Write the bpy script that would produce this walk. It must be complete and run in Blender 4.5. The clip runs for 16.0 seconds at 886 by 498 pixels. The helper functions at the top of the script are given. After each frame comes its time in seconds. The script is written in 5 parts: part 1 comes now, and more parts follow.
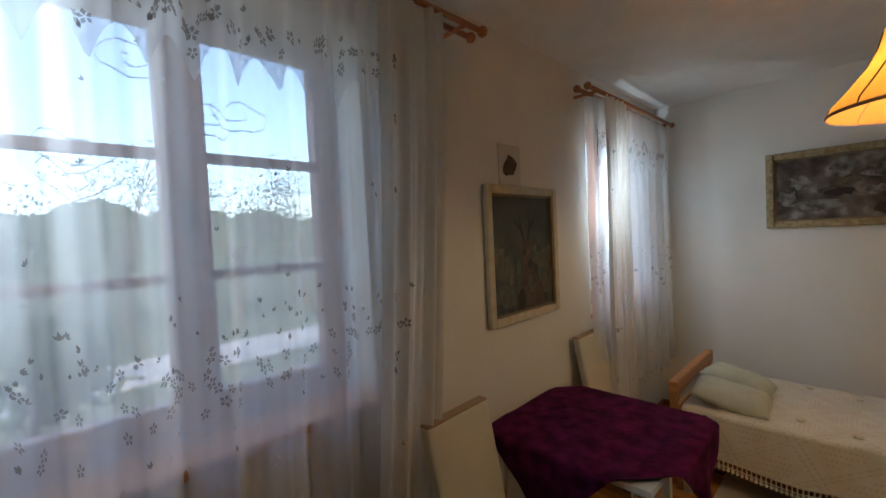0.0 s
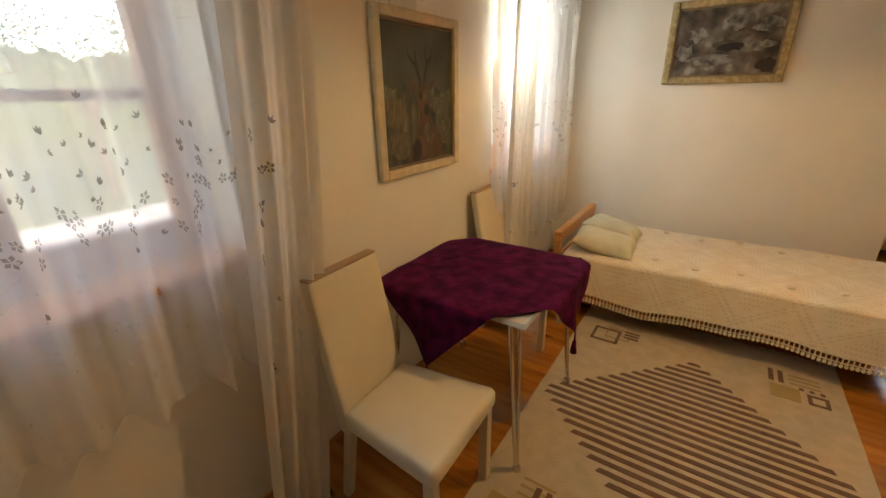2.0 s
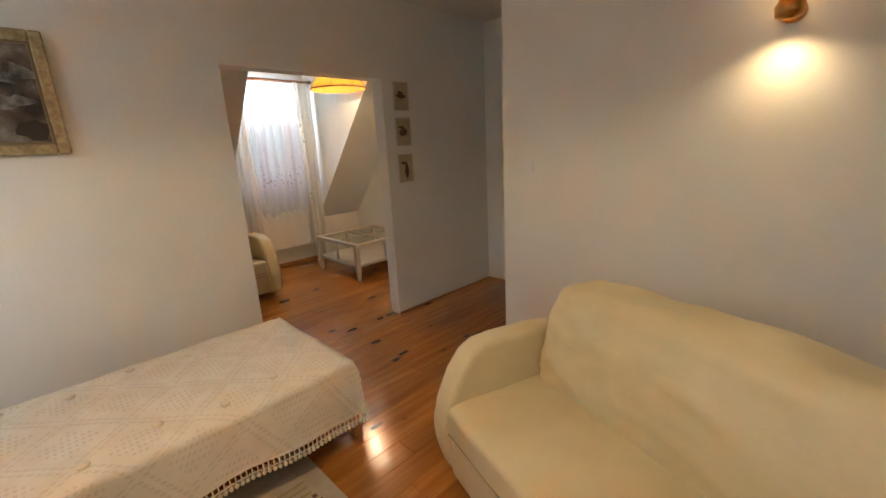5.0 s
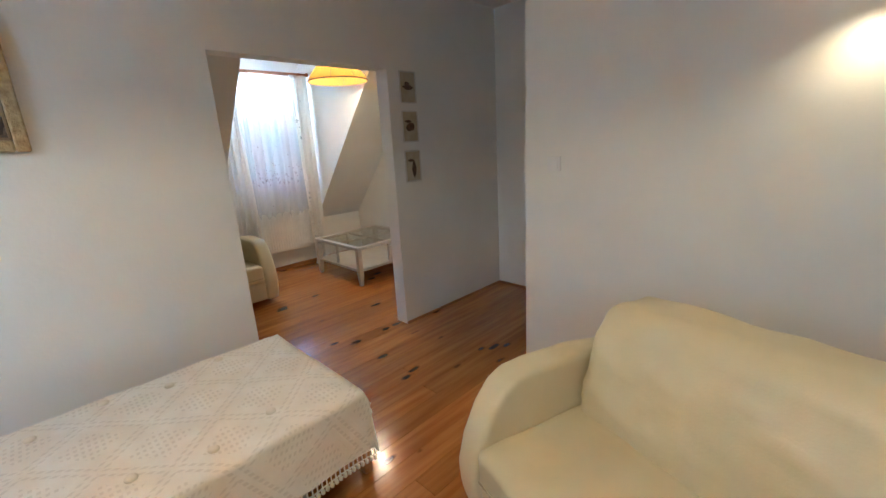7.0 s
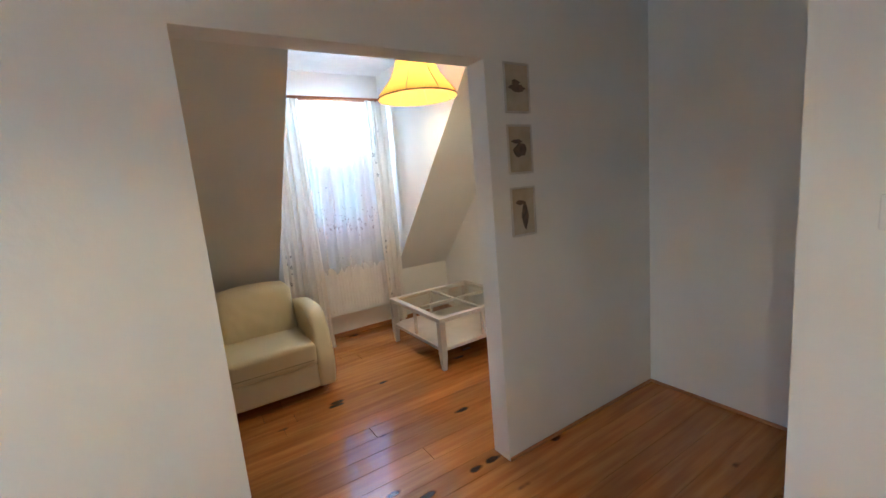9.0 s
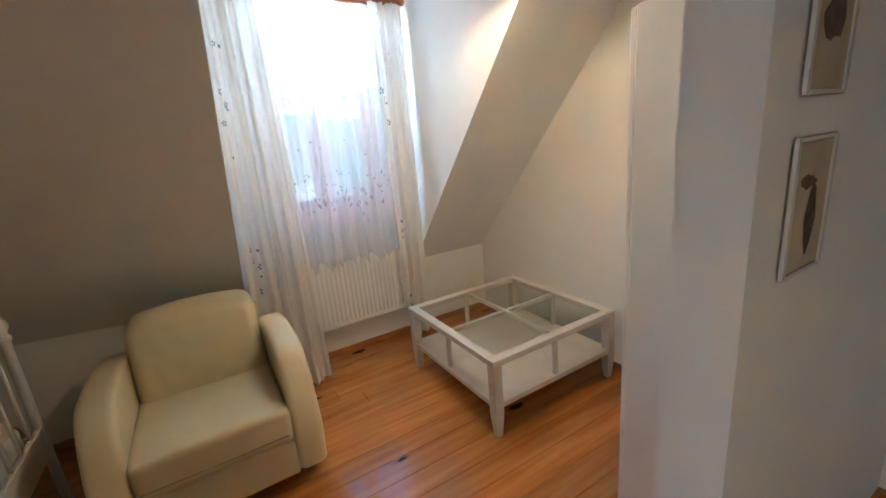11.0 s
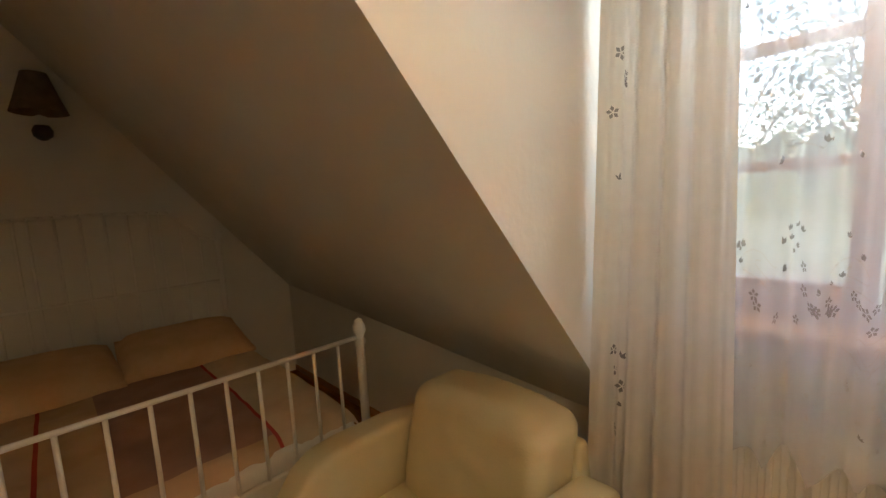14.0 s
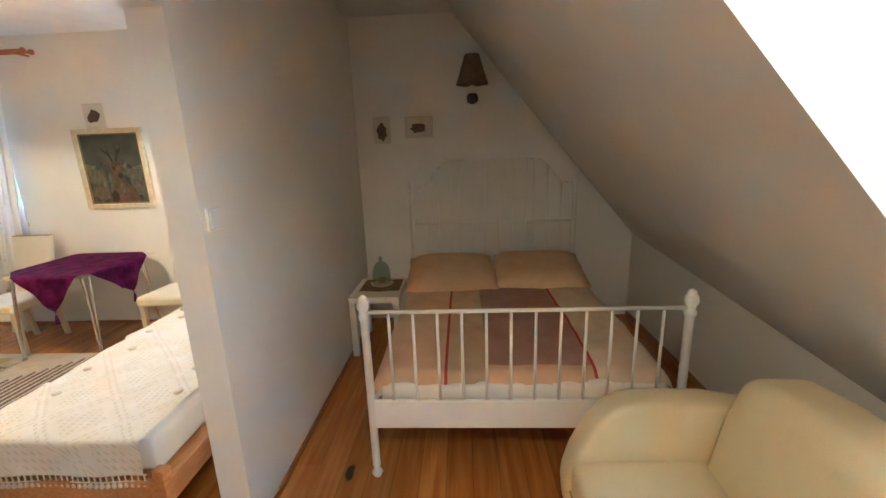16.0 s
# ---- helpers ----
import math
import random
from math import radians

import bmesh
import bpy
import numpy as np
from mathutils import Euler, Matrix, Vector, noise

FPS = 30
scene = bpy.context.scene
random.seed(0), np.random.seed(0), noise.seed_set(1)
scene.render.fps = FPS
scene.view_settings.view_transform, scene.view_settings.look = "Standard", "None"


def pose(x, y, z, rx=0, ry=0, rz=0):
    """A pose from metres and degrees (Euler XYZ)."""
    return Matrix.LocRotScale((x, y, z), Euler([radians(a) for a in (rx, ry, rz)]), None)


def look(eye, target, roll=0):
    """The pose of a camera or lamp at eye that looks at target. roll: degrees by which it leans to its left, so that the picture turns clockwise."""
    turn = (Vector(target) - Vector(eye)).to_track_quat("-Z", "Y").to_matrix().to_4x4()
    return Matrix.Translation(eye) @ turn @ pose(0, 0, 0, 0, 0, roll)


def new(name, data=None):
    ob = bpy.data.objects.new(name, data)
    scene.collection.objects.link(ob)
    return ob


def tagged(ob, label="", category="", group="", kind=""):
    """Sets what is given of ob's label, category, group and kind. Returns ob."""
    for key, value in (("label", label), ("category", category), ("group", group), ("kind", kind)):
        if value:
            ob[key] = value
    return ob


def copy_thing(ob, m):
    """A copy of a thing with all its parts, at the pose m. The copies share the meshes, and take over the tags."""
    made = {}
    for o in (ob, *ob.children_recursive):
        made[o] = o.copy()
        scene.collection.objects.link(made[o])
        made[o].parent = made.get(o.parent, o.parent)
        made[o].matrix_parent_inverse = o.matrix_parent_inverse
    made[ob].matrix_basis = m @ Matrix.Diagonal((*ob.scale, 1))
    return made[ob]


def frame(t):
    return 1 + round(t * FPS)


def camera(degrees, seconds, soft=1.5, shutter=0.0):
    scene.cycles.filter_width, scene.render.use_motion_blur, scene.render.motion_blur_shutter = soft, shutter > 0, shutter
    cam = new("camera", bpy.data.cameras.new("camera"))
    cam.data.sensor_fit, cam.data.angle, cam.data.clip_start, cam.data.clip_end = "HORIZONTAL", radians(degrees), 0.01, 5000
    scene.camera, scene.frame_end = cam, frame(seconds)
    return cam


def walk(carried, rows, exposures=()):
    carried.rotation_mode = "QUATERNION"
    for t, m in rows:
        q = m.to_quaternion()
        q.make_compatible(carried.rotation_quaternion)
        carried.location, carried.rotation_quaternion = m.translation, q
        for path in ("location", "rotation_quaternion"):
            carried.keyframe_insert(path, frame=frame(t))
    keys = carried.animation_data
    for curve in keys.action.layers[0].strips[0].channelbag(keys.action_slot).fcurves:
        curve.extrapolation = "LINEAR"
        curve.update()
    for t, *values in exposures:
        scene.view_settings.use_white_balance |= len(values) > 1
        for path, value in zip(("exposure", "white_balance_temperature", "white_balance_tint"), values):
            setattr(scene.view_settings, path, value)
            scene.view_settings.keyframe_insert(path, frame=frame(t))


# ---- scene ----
cam = camera(94.7, 16.0)
PATH = [
    (0, (0.911, 1.054, 1.668), (2.305, 2.487, 1.597), -2.8),
    (0.5, (0.949, 1.068, 1.64), (2.497, 2.265, 1.223), -2.2),
    (1, (0.955, 1.074, 1.61), (2.513, 2.16, 0.981), -1.8),
    (1.5, (0.974, 1.069, 1.592), (2.521, 2.111, 0.869), -1.5),
    (2, (1.086, 1.079, 1.562), (2.634, 2.123, 0.845), -1.0),
    (2.5, (1.241, 1.058, 1.54), (2.845, 2.061, 0.893), -0.3),
    (3, (1.46, 1.036, 1.525), (3.203, 1.803, 0.914), 0.3),
    (3.5, (1.697, 1.047, 1.543), (3.552, 1.454, 0.916), 0.1),
    (4, (1.903, 0.994, 1.453), (3.807, 0.903, 0.848), -1.0),
    (4.5, (2.09, 1.006, 1.508), (3.901, 0.321, 1.01), -2.6),
    (5, (2.112, 1.0, 1.535), (3.494, -0.36, 1.043), -3.0),
    (7.5, (2.585, 0.755, 1.534), (3.955, -0.609, 1.021), -3.3),
    (8, (2.818, 0.521, 1.538), (4.289, -0.749, 1.062), -3.7),
    (8.5, (3.079, 0.318, 1.538), (4.644, -0.855, 1.119), -4.5),
    (9, (3.426, 0.076, 1.528), (5.099, -0.974, 1.215), -5.0),
    (11.5, (4.973, -0.576, 1.527), (6.607, -1.572, 0.945), -5.1),
    (12, (5.233, -0.742, 1.478), (6.701, -1.938, 0.834), -5.5),
    (12.5, (5.48, -1.043, 1.436), (7.011, -2.176, 0.828), -7.7),
    (13, (5.721, -1.17, 1.398), (7.536, -1.9, 0.981), -5.0),
    (13.5, (6.012, -1.151, 1.464), (7.973, -0.937, 1.132), -3.1),
    (14, (6.107, -1.213, 1.499), (7.487, 0.214, 1.254), -3.0),
    (14.5, (6.107, -1.279, 1.583), (6.682, 0.616, 1.327), -2.8),
    (15, (6.078, -1.351, 1.614), (6.264, 0.62, 1.347), -2.4),
    (15.5, (6.093, -1.383, 1.617), (6.138, 0.592, 1.31), -2.6),
    (16, (6.073, -1.385, 1.618), (5.968, 0.556, 1.141), -2.1),
]
EXPOSURES = [(0.0, 2.75, 5900, 8), (0.5, 3.25, 7200, 10), (1.5, 3.75, 8400, 11), (3.5, 4.0, 7000, 9), (4.5, 4.05, 5400, 6), (5.0, 3.95, 6200, 9), (7.5, 4.3, 4800, 3), (9.0, 4.4, 4950, 4),
             (12.0, 4.05, 5200, 4), (13.0, 3.7, 5500, 5), (13.5, 3.6, 6000, 7), (14.0, 3.65, 6900, 8), (14.7, 4.95, 5800, 6), (16.0, 5.15, 4900, 3)]
walk(cam, [(t, look(eye, target, roll)) for t, eye, target, roll in PATH], EXPOSURES)

# ---- daylight ----
world = bpy.data.worlds.new("sky")
scene.world = world
world.use_nodes = True
wn = world.node_tree.nodes
sky = wn.new("ShaderNodeTexSky")
sky.sky_type, sky.sun_disc = "NISHITA", False
sky.sun_elevation, sky.sun_rotation = radians(48), radians(200)
sky.dust_density, sky.air_density = 3.0, 1.0
wn["Background"].inputs["Strength"].default_value = 0.10
world.node_tree.links.new(sky.outputs["Color"], wn["Background"].inputs["Color"])
sun_data = bpy.data.lights.new("sun", "SUN")
sun_data.energy, sun_data.angle, sun_data.color = 0.55, radians(12), (1.0, 0.95, 0.88)
sun = new("sun", sun_data)
sun.matrix_world = look((0, -20, 22), (0, 0, 0))


NORTH_FACE = 2.38


def sky_light(eye, target, width, height, power):
    """The sky's light in a window's opening."""
    d = bpy.data.lights.new("window_daylight", "AREA")
    d.shape, d.size, d.size_y, d.energy, d.color = "RECTANGLE", width, height, power, (0.76, 0.89, 1.0)
    new("window_daylight", d).matrix_world = look(eye, target)


sky_light((0.70, NORTH_FACE + 0.09, 1.76), (1.6, NORTH_FACE - 0.9, 1.5), 0.14, 1.3, 0.9)
sky_light((3.64, NORTH_FACE + 0.14, 1.70), (4.6, NORTH_FACE - 0.5, 1.3), 0.08, 1.2, 2.2)
sky_light((7.645, -1.30, 2.325), (6.6, -1.35, 1.4), 0.42, 0.10, 1.35)


# ---- materials ----
def material(name, colour, rough=0.6, second=None, scale=6.0, stretch=(1, 1, 1), bump=0.0, bump_scale=60.0, metal=0.0,
             detail=4.0, spread=(0.35, 0.65), island=0.0, sheen=0.0, world_space=True):
    """Principled material with two scales of colour variation and fine relief."""
    m = bpy.data.materials.new(name)
    m.use_nodes = True
    t = m.node_tree
    b = t.nodes["Principled BSDF"]
    b.inputs["Roughness"].default_value = rough
    b.inputs["Metallic"].default_value = metal
    if sheen:
        b.inputs["Sheen Weight"].default_value = sheen
    co = t.nodes.new("ShaderNodeNewGeometry") if world_space else t.nodes.new("ShaderNodeTexCoord")
    mp = t.nodes.new("ShaderNodeMapping")
    mp.inputs["Scale"].default_value = stretch
    t.links.new(co.outputs["Position" if world_space else "Object"], mp.inputs["Vector"])
    n = t.nodes.new("ShaderNodeTexNoise")
    n.inputs["Scale"].default_value, n.inputs["Detail"].default_value = scale, detail
    t.links.new(mp.outputs["Vector"], n.inputs["Vector"])
    r = t.nodes.new("ShaderNodeValToRGB")
    r.color_ramp.elements[0].position, r.color_ramp.elements[1].position = spread
    r.color_ramp.elements[0].color = (*colour, 1)
    r.color_ramp.elements[1].color = (*(second or [min(1, c * 1.06) for c in colour]), 1)
    t.links.new(n.outputs["Fac"], r.inputs["Fac"])
    t.links.new(r.outputs["Color"], b.inputs["Base Color"])
    if bump:
        n2 = t.nodes.new("ShaderNodeTexNoise")
        n2.inputs["Scale"].default_value, n2.inputs["Detail"].default_value = bump_scale, 3
        t.links.new(mp.outputs["Vector"], n2.inputs["Vector"])
        bp = t.nodes.new("ShaderNodeBump")
        bp.inputs["Strength"].default_value, bp.inputs["Distance"].default_value = bump, 0.01
        t.links.new(n2.outputs["Fac"], bp.inputs["Height"])
        t.links.new(bp.outputs["Normal"], b.inputs["Normal"])
    return m


def cloth(name, colour, clear, through_light, second=None, weave=0.25):
    """Woven fabric that lets some light pass: clear is the share seen through, through_light the share scattered through."""
    m = material(name, colour, 0.9, second, 25, bump=weave, bump_scale=350)
    t = m.node_tree
    b, out = t.nodes["Principled BSDF"], t.nodes["Material Output"]
    tl, tr = t.nodes.new("ShaderNodeBsdfTranslucent"), t.nodes.new("ShaderNodeBsdfTransparent")
    tl.inputs["Color"].default_value = (*[min(1, c * 1.1) for c in colour], 1)
    m1, m2 = t.nodes.new("ShaderNodeMixShader"), t.nodes.new("ShaderNodeMixShader")
    m1.inputs["Fac"].default_value, m2.inputs["Fac"].default_value = through_light, clear
    t.links.new(b.outputs[0], m1.inputs[1])
    t.links.new(tl.outputs[0], m1.inputs[2])
    t.links.new(m1.outputs[0], m2.inputs[1])
    t.links.new(tr.outputs[0], m2.inputs[2])
    t.links.new(m2.outputs[0], out.inputs["Surface"])
    return m


def floor_material():
    """Varnished orange pine: grain along y, dark knots, a tone of its own for each plank."""
    m = material("varnished_pine", (0.35, 0.122, 0.021), 0.14, (0.50, 0.205, 0.040), 4, (6, 0.4, 1), 0.04, 30)
    t = m.node_tree
    b = t.nodes["Principled BSDF"]
    ramp = [n for n in t.nodes if n.bl_idname == "ShaderNodeValToRGB"][0]
    geo = [n for n in t.nodes if n.bl_idname == "ShaderNodeNewGeometry"][0]
    mp = t.nodes.new("ShaderNodeMapping")
    mp.inputs["Scale"].default_value = (6.0, 2.4, 1)
    t.links.new(geo.outputs["Position"], mp.inputs["Vector"])
    v = t.nodes.new("ShaderNodeTexVoronoi")
    v.inputs["Scale"].default_value = 1.0
    t.links.new(mp.outputs["Vector"], v.inputs["Vector"])
    wob = t.nodes.new("ShaderNodeTexNoise")
    wob.inputs["Scale"].default_value = 14
    t.links.new(geo.outputs["Position"], wob.inputs["Vector"])
    add = t.nodes.new("ShaderNodeMath")
    add.operation = "MULTIPLY_ADD"
    add.inputs[1].default_value = 0.16
    t.links.new(wob.outputs["Fac"], add.inputs[0])
    t.links.new(v.outputs["Distance"], add.inputs[2])
    kr = t.nodes.new("ShaderNodeValToRGB")
    kr.color_ramp.elements[0].position, kr.color_ramp.elements[1].position = 0.185, 0.235
    kr.color_ramp.elements[0].color, kr.color_ramp.elements[1].color = (0.10, 0.045, 0.03, 1), (1, 1, 1, 1)
    t.links.new(add.outputs[0], kr.inputs["Fac"])
    mx = t.nodes.new("ShaderNodeMixRGB")
    mx.blend_type, mx.inputs["Fac"].default_value = "MULTIPLY", 1
    t.links.new(ramp.outputs["Color"], mx.inputs[1])
    t.links.new(kr.outputs["Color"], mx.inputs[2])
    info = t.nodes.new("ShaderNodeObjectInfo")
    hs = t.nodes.new("ShaderNodeHueSaturation")
    mr = t.nodes.new("ShaderNodeMapRange")
    mr.inputs["To Min"].default_value, mr.inputs["To Max"].default_value = 0.80, 1.15
    t.links.new(info.outputs["Random"], mr.inputs["Value"])
    t.links.new(mr.outputs["Result"], hs.inputs["Value"])
    t.links.new(mx.outputs["Color"], hs.inputs["Color"])
    t.links.new(hs.outputs["Color"], b.inputs["Base Color"])
    b.inputs["Coat Weight"].default_value, b.inputs["Coat Roughness"].default_value = 0.35, 0.12
    return m


def shade_material():
    """Ochre pleated fabric shade, lit from inside."""
    m = bpy.data.materials.new("ochre_shade")
    m.use_nodes = True
    t = m.node_tree
    b, out = t.nodes["Principled BSDF"], t.nodes["Material Output"]
    b.inputs["Base Color"].default_value, b.inputs["Roughness"].default_value = (0.52, 0.22, 0.035, 1), 0.85
    tl, mx = t.nodes.new("ShaderNodeBsdfTranslucent"), t.nodes.new("ShaderNodeMixShader")
    n, r = t.nodes.new("ShaderNodeTexNoise"), t.nodes.new("ShaderNodeValToRGB")
    n.inputs["Scale"].default_value = 30
    r.color_ramp.elements[0].color, r.color_ramp.elements[1].color = (0.75, 0.36, 0.04, 1), (0.9, 0.5, 0.09, 1)
    t.links.new(n.outputs["Fac"], r.inputs["Fac"])
    t.links.new(r.outputs["Color"], tl.inputs["Color"])
    mx.inputs["Fac"].default_value = 0.3
    t.links.new(b.outputs[0], mx.inputs[1])
    t.links.new(tl.outputs[0], mx.inputs[2])
    t.links.new(mx.outputs[0], out.inputs["Surface"])
    return m


def glass_material(name, tint=(1, 1, 1), gloss=0.08):
    m = bpy.data.materials.new(name)
    m.use_nodes = True
    t = m.node_tree
    out = t.nodes["Material Output"]
    t.nodes.remove(t.nodes["Principled BSDF"])
    tr, gl, mx, fr = (t.nodes.new("ShaderNode" + k) for k in ("BsdfTransparent", "BsdfGlossy", "MixShader", "LayerWeight"))
    tr.inputs["Color"].default_value = (*tint, 1)
    gl.inputs["Roughness"].default_value = 0.02
    fr.inputs["Blend"].default_value = 0.35
    mr = t.nodes.new("ShaderNodeMapRange")
    mr.inputs["From Min"].default_value, mr.inputs["To Min"].default_value, mr.inputs["To Max"].default_value = 0.45, 0.04, 0.30
    t.links.new(fr.outputs["Facing"], mr.inputs["Value"])
    t.links.new(mr.outputs["Result"], mx.inputs["Fac"])
    t.links.new(tr.outputs[0], mx.inputs[1])
    t.links.new(gl.outputs[0], mx.inputs[2])
    t.links.new(mx.outputs[0], out.inputs["Surface"])
    return m


def glow(name, colour, strength):
    m = bpy.data.materials.new(name)
    m.use_nodes = True
    b = m.node_tree.nodes["Principled BSDF"]
    b.inputs["Emission Color"].default_value, b.inputs["Emission Strength"].default_value = (*colour, 1), strength
    return m


def crochet_material():
    """Cream crochet: diamonds a quarter metre wide outlined by rows of holes, a grid of holes inside each."""
    m = material("cream_crochet", (0.78, 0.70, 0.57), 0.95, (0.84, 0.78, 0.67), 9)
    t = m.node_tree
    b = t.nodes["Principled BSDF"]
    ramp = [n for n in t.nodes if n.bl_idname == "ShaderNodeValToRGB"][0]
    geo = [n for n in t.nodes if n.bl_idname == "ShaderNodeNewGeometry"][0]
    sep = t.nodes.new("ShaderNodeSeparateXYZ")
    t.links.new(geo.outputs["Position"], sep.inputs[0])

    def calc(op, *args):
        n = t.nodes.new("ShaderNodeMath")
        n.operation = op
        for k, a in enumerate(args):
            if isinstance(a, (int, float)):
                n.inputs[k].default_value = a
            else:
                t.links.new(a, n.inputs[k])
        return n.outputs[0]

    # the cloth is laid flat: what hangs down goes on from the top
    a = calc("ADD", sep.outputs["X"], sep.outputs["Z"])
    c = calc("MULTIPLY_ADD", sep.outputs["Z"], 0.5, sep.outputs["Y"])
    p = calc("MULTIPLY", calc("ADD", a, c), 2.6)
    q = calc("MULTIPLY", calc("SUBTRACT", a, c), 2.6)
    dp, dq = calc("PINGPONG", p, 0.5), calc("PINGPONG", q, 0.5)
    near = calc("MINIMUM", dp, dq)
    line = calc("LESS_THAN", calc("ABSOLUTE", calc("SUBTRACT", near, 0.05)), 0.022)
    stitch = calc("GREATER_THAN", calc("PINGPONG", calc("MULTIPLY", a, 42.0), 0.5), 0.2)
    inside = calc("GREATER_THAN", near, 0.22)
    cell_p = calc("GREATER_THAN", calc("PINGPONG", calc("MULTIPLY", a, 30.0), 0.5), 0.27)
    cell_q = calc("GREATER_THAN", calc("PINGPONG", calc("MULTIPLY", c, 48.0), 0.5), 0.24)
    grid = calc("MULTIPLY", inside, calc("MULTIPLY", cell_p, cell_q))
    holes = calc("MAXIMUM", calc("MULTIPLY", line, stitch), grid)
    yarn = t.nodes.new("ShaderNodeTexNoise")
    yarn.inputs["Scale"].default_value = 180
    t.links.new(geo.outputs["Position"], yarn.inputs["Vector"])
    rib = calc("LESS_THAN", calc("ABSOLUTE", calc("SUBTRACT", near, 0.11)), 0.03)
    height = calc("ADD", calc("MULTIPLY", yarn.outputs["Fac"], 0.35), calc("SUBTRACT", calc("MULTIPLY", rib, 0.5), holes))
    bp = t.nodes.new("ShaderNodeBump")
    bp.inputs["Strength"].default_value, bp.inputs["Distance"].default_value = 0.6, 0.005
    t.links.new(height, bp.inputs["Height"])
    t.links.new(bp.outputs["Normal"], b.inputs["Normal"])
    mx = t.nodes.new("ShaderNodeMixRGB")
    t.links.new(calc("MULTIPLY", holes, 0.27), mx.inputs["Fac"])
    t.links.new(ramp.outputs["Color"], mx.inputs[1])
    mx.inputs[2].default_value = (0.42, 0.34, 0.24, 1)
    t.links.new(mx.outputs["Color"], b.inputs["Base Color"])
    return m


def painting_material(name, stops, scale, stretch=(1, 1, 1)):
    m = material(name, stops[0], 0.5, stops[-1], scale, stretch, 0.3, 90, detail=8, spread=(0.34, 0.70))
    r = [n for n in m.node_tree.nodes if n.bl_idname == "ShaderNodeValToRGB"][0]
    for i, c in enumerate(stops[1:-1]):
        e = r.color_ramp.elements.new(0.34 + 0.36 * (i + 1) / (len(stops) - 1))
        e.color = (*c, 1)
    return m


WALL = material("cream_wall_paint", (0.79, 0.765, 0.695), 0.85, (0.825, 0.80, 0.735), 2.5, bump=0.12, bump_scale=45)
CEIL = material("white_ceiling_paint", (0.78, 0.755, 0.71), 0.9, bump=0.08, bump_scale=40)
PINE = floor_material()
DARK_JOINT = material("dark_joint", (0.05, 0.02, 0.008), 0.9)
SKIRT = material("stained_pine_trim", (0.33, 0.13, 0.035), 0.35, (0.42, 0.18, 0.05), 6, (1, 1, 8), 0.1)
WINDOW_WOOD = material("reddish_window_wood", (0.42, 0.20, 0.12), 0.4, (0.52, 0.27, 0.17), 8, (6, 6, 1), 0.08)
SILL_WOOD = material("orange_sill_wood", (0.56, 0.25, 0.09), 0.35, (0.66, 0.33, 0.14), 8, (1, 6, 6), 0.08)
ROD_WOOD = material("turned_curtain_rod_wood", (0.36, 0.12, 0.035), 0.35, (0.48, 0.18, 0.06), 12, (1, 6, 6))
BED_WOOD = material("honey_pine", (0.50, 0.22, 0.07), 0.4, (0.62, 0.31, 0.11), 9, (6, 1, 6), 0.08)
LEATHER = material("cream_leather", (0.62, 0.53, 0.31), 0.40, (0.69, 0.60, 0.38), 3, bump=0.09, bump_scale=140)
SEAM = material("leather_seam", (0.36, 0.30, 0.17), 0.7)
IVORY = material("ivory_leatherette", (0.68, 0.60, 0.45), 0.45, (0.72, 0.65, 0.50), 5, bump=0.12, bump_scale=160)
CHAIR_CAP = material("tan_chair_cap", (0.34, 0.22, 0.12), 0.5, (0.40, 0.27, 0.16), 9)
IVORY_WOOD = material("ivory_lacquered_leg", (0.60, 0.50, 0.35), 0.4)
WHITE_PAINT = material("white_lacquer", (0.78, 0.75, 0.69), 0.35, bump=0.04)
BEIGE_PAINT = material("greyish_white_lacquer", (0.60, 0.53, 0.44), 0.4, (0.66, 0.59, 0.50), 7, bump=0.05)
SHELF_PAINT = material("cream_lacquer", (0.58, 0.49, 0.37), 0.45, (0.64, 0.55, 0.43), 7, bump=0.04)
WHITE_METAL = material("white_enamelled_steel", (0.82, 0.79, 0.73), 0.3)
RADIATOR = material("white_radiator_enamel", (0.80, 0.80, 0.78), 0.35)
RAD_GAP_SHADE = material("radiator_grille_shadow", (0.25, 0.25, 0.25), 0.6)
PURPLE = material("purple_velvet", (0.035, 0.002, 0.022), 0.8, (0.105, 0.007, 0.062), 13, bump=0.7, bump_scale=22, detail=6)
PURPLE.node_tree.nodes["Principled BSDF"].inputs["Specular IOR Level"].default_value = 0.08
PURPLE_SHADED = material("shaded_velvet_inside", (0.012, 0.004, 0.014), 0.9)
CHROME = material("brushed_chrome", (0.7, 0.68, 0.64), 0.22, metal=1.0)
BRASS = material("aged_brass", (0.50, 0.26, 0.07), 0.28, (0.60, 0.33, 0.10), 12, metal=1.0)
CROCHET = crochet_material()
FRINGE = material("cream_cotton_fringe", (0.74, 0.66, 0.52), 0.95)
PILLOW_GREEN = material("pale_sage_cushion", (0.60, 0.60, 0.46), 0.9, (0.68, 0.67, 0.54), 8, bump=0.3, bump_scale=70)
RUG = material("beige_wool_rug", (0.50, 0.43, 0.32), 1.0, (0.58, 0.50, 0.385), 14, bump=0.6, bump_scale=220)
RUG_BROWN = material("brown_rug_pile", (0.155, 0.095, 0.07), 1.0, (0.20, 0.13, 0.10), 20, bump=0.6, bump_scale=220)
RUG_OLIVE = material("olive_rug_pile", (0.40, 0.32, 0.16), 1.0, bump=0.6, bump_scale=220)
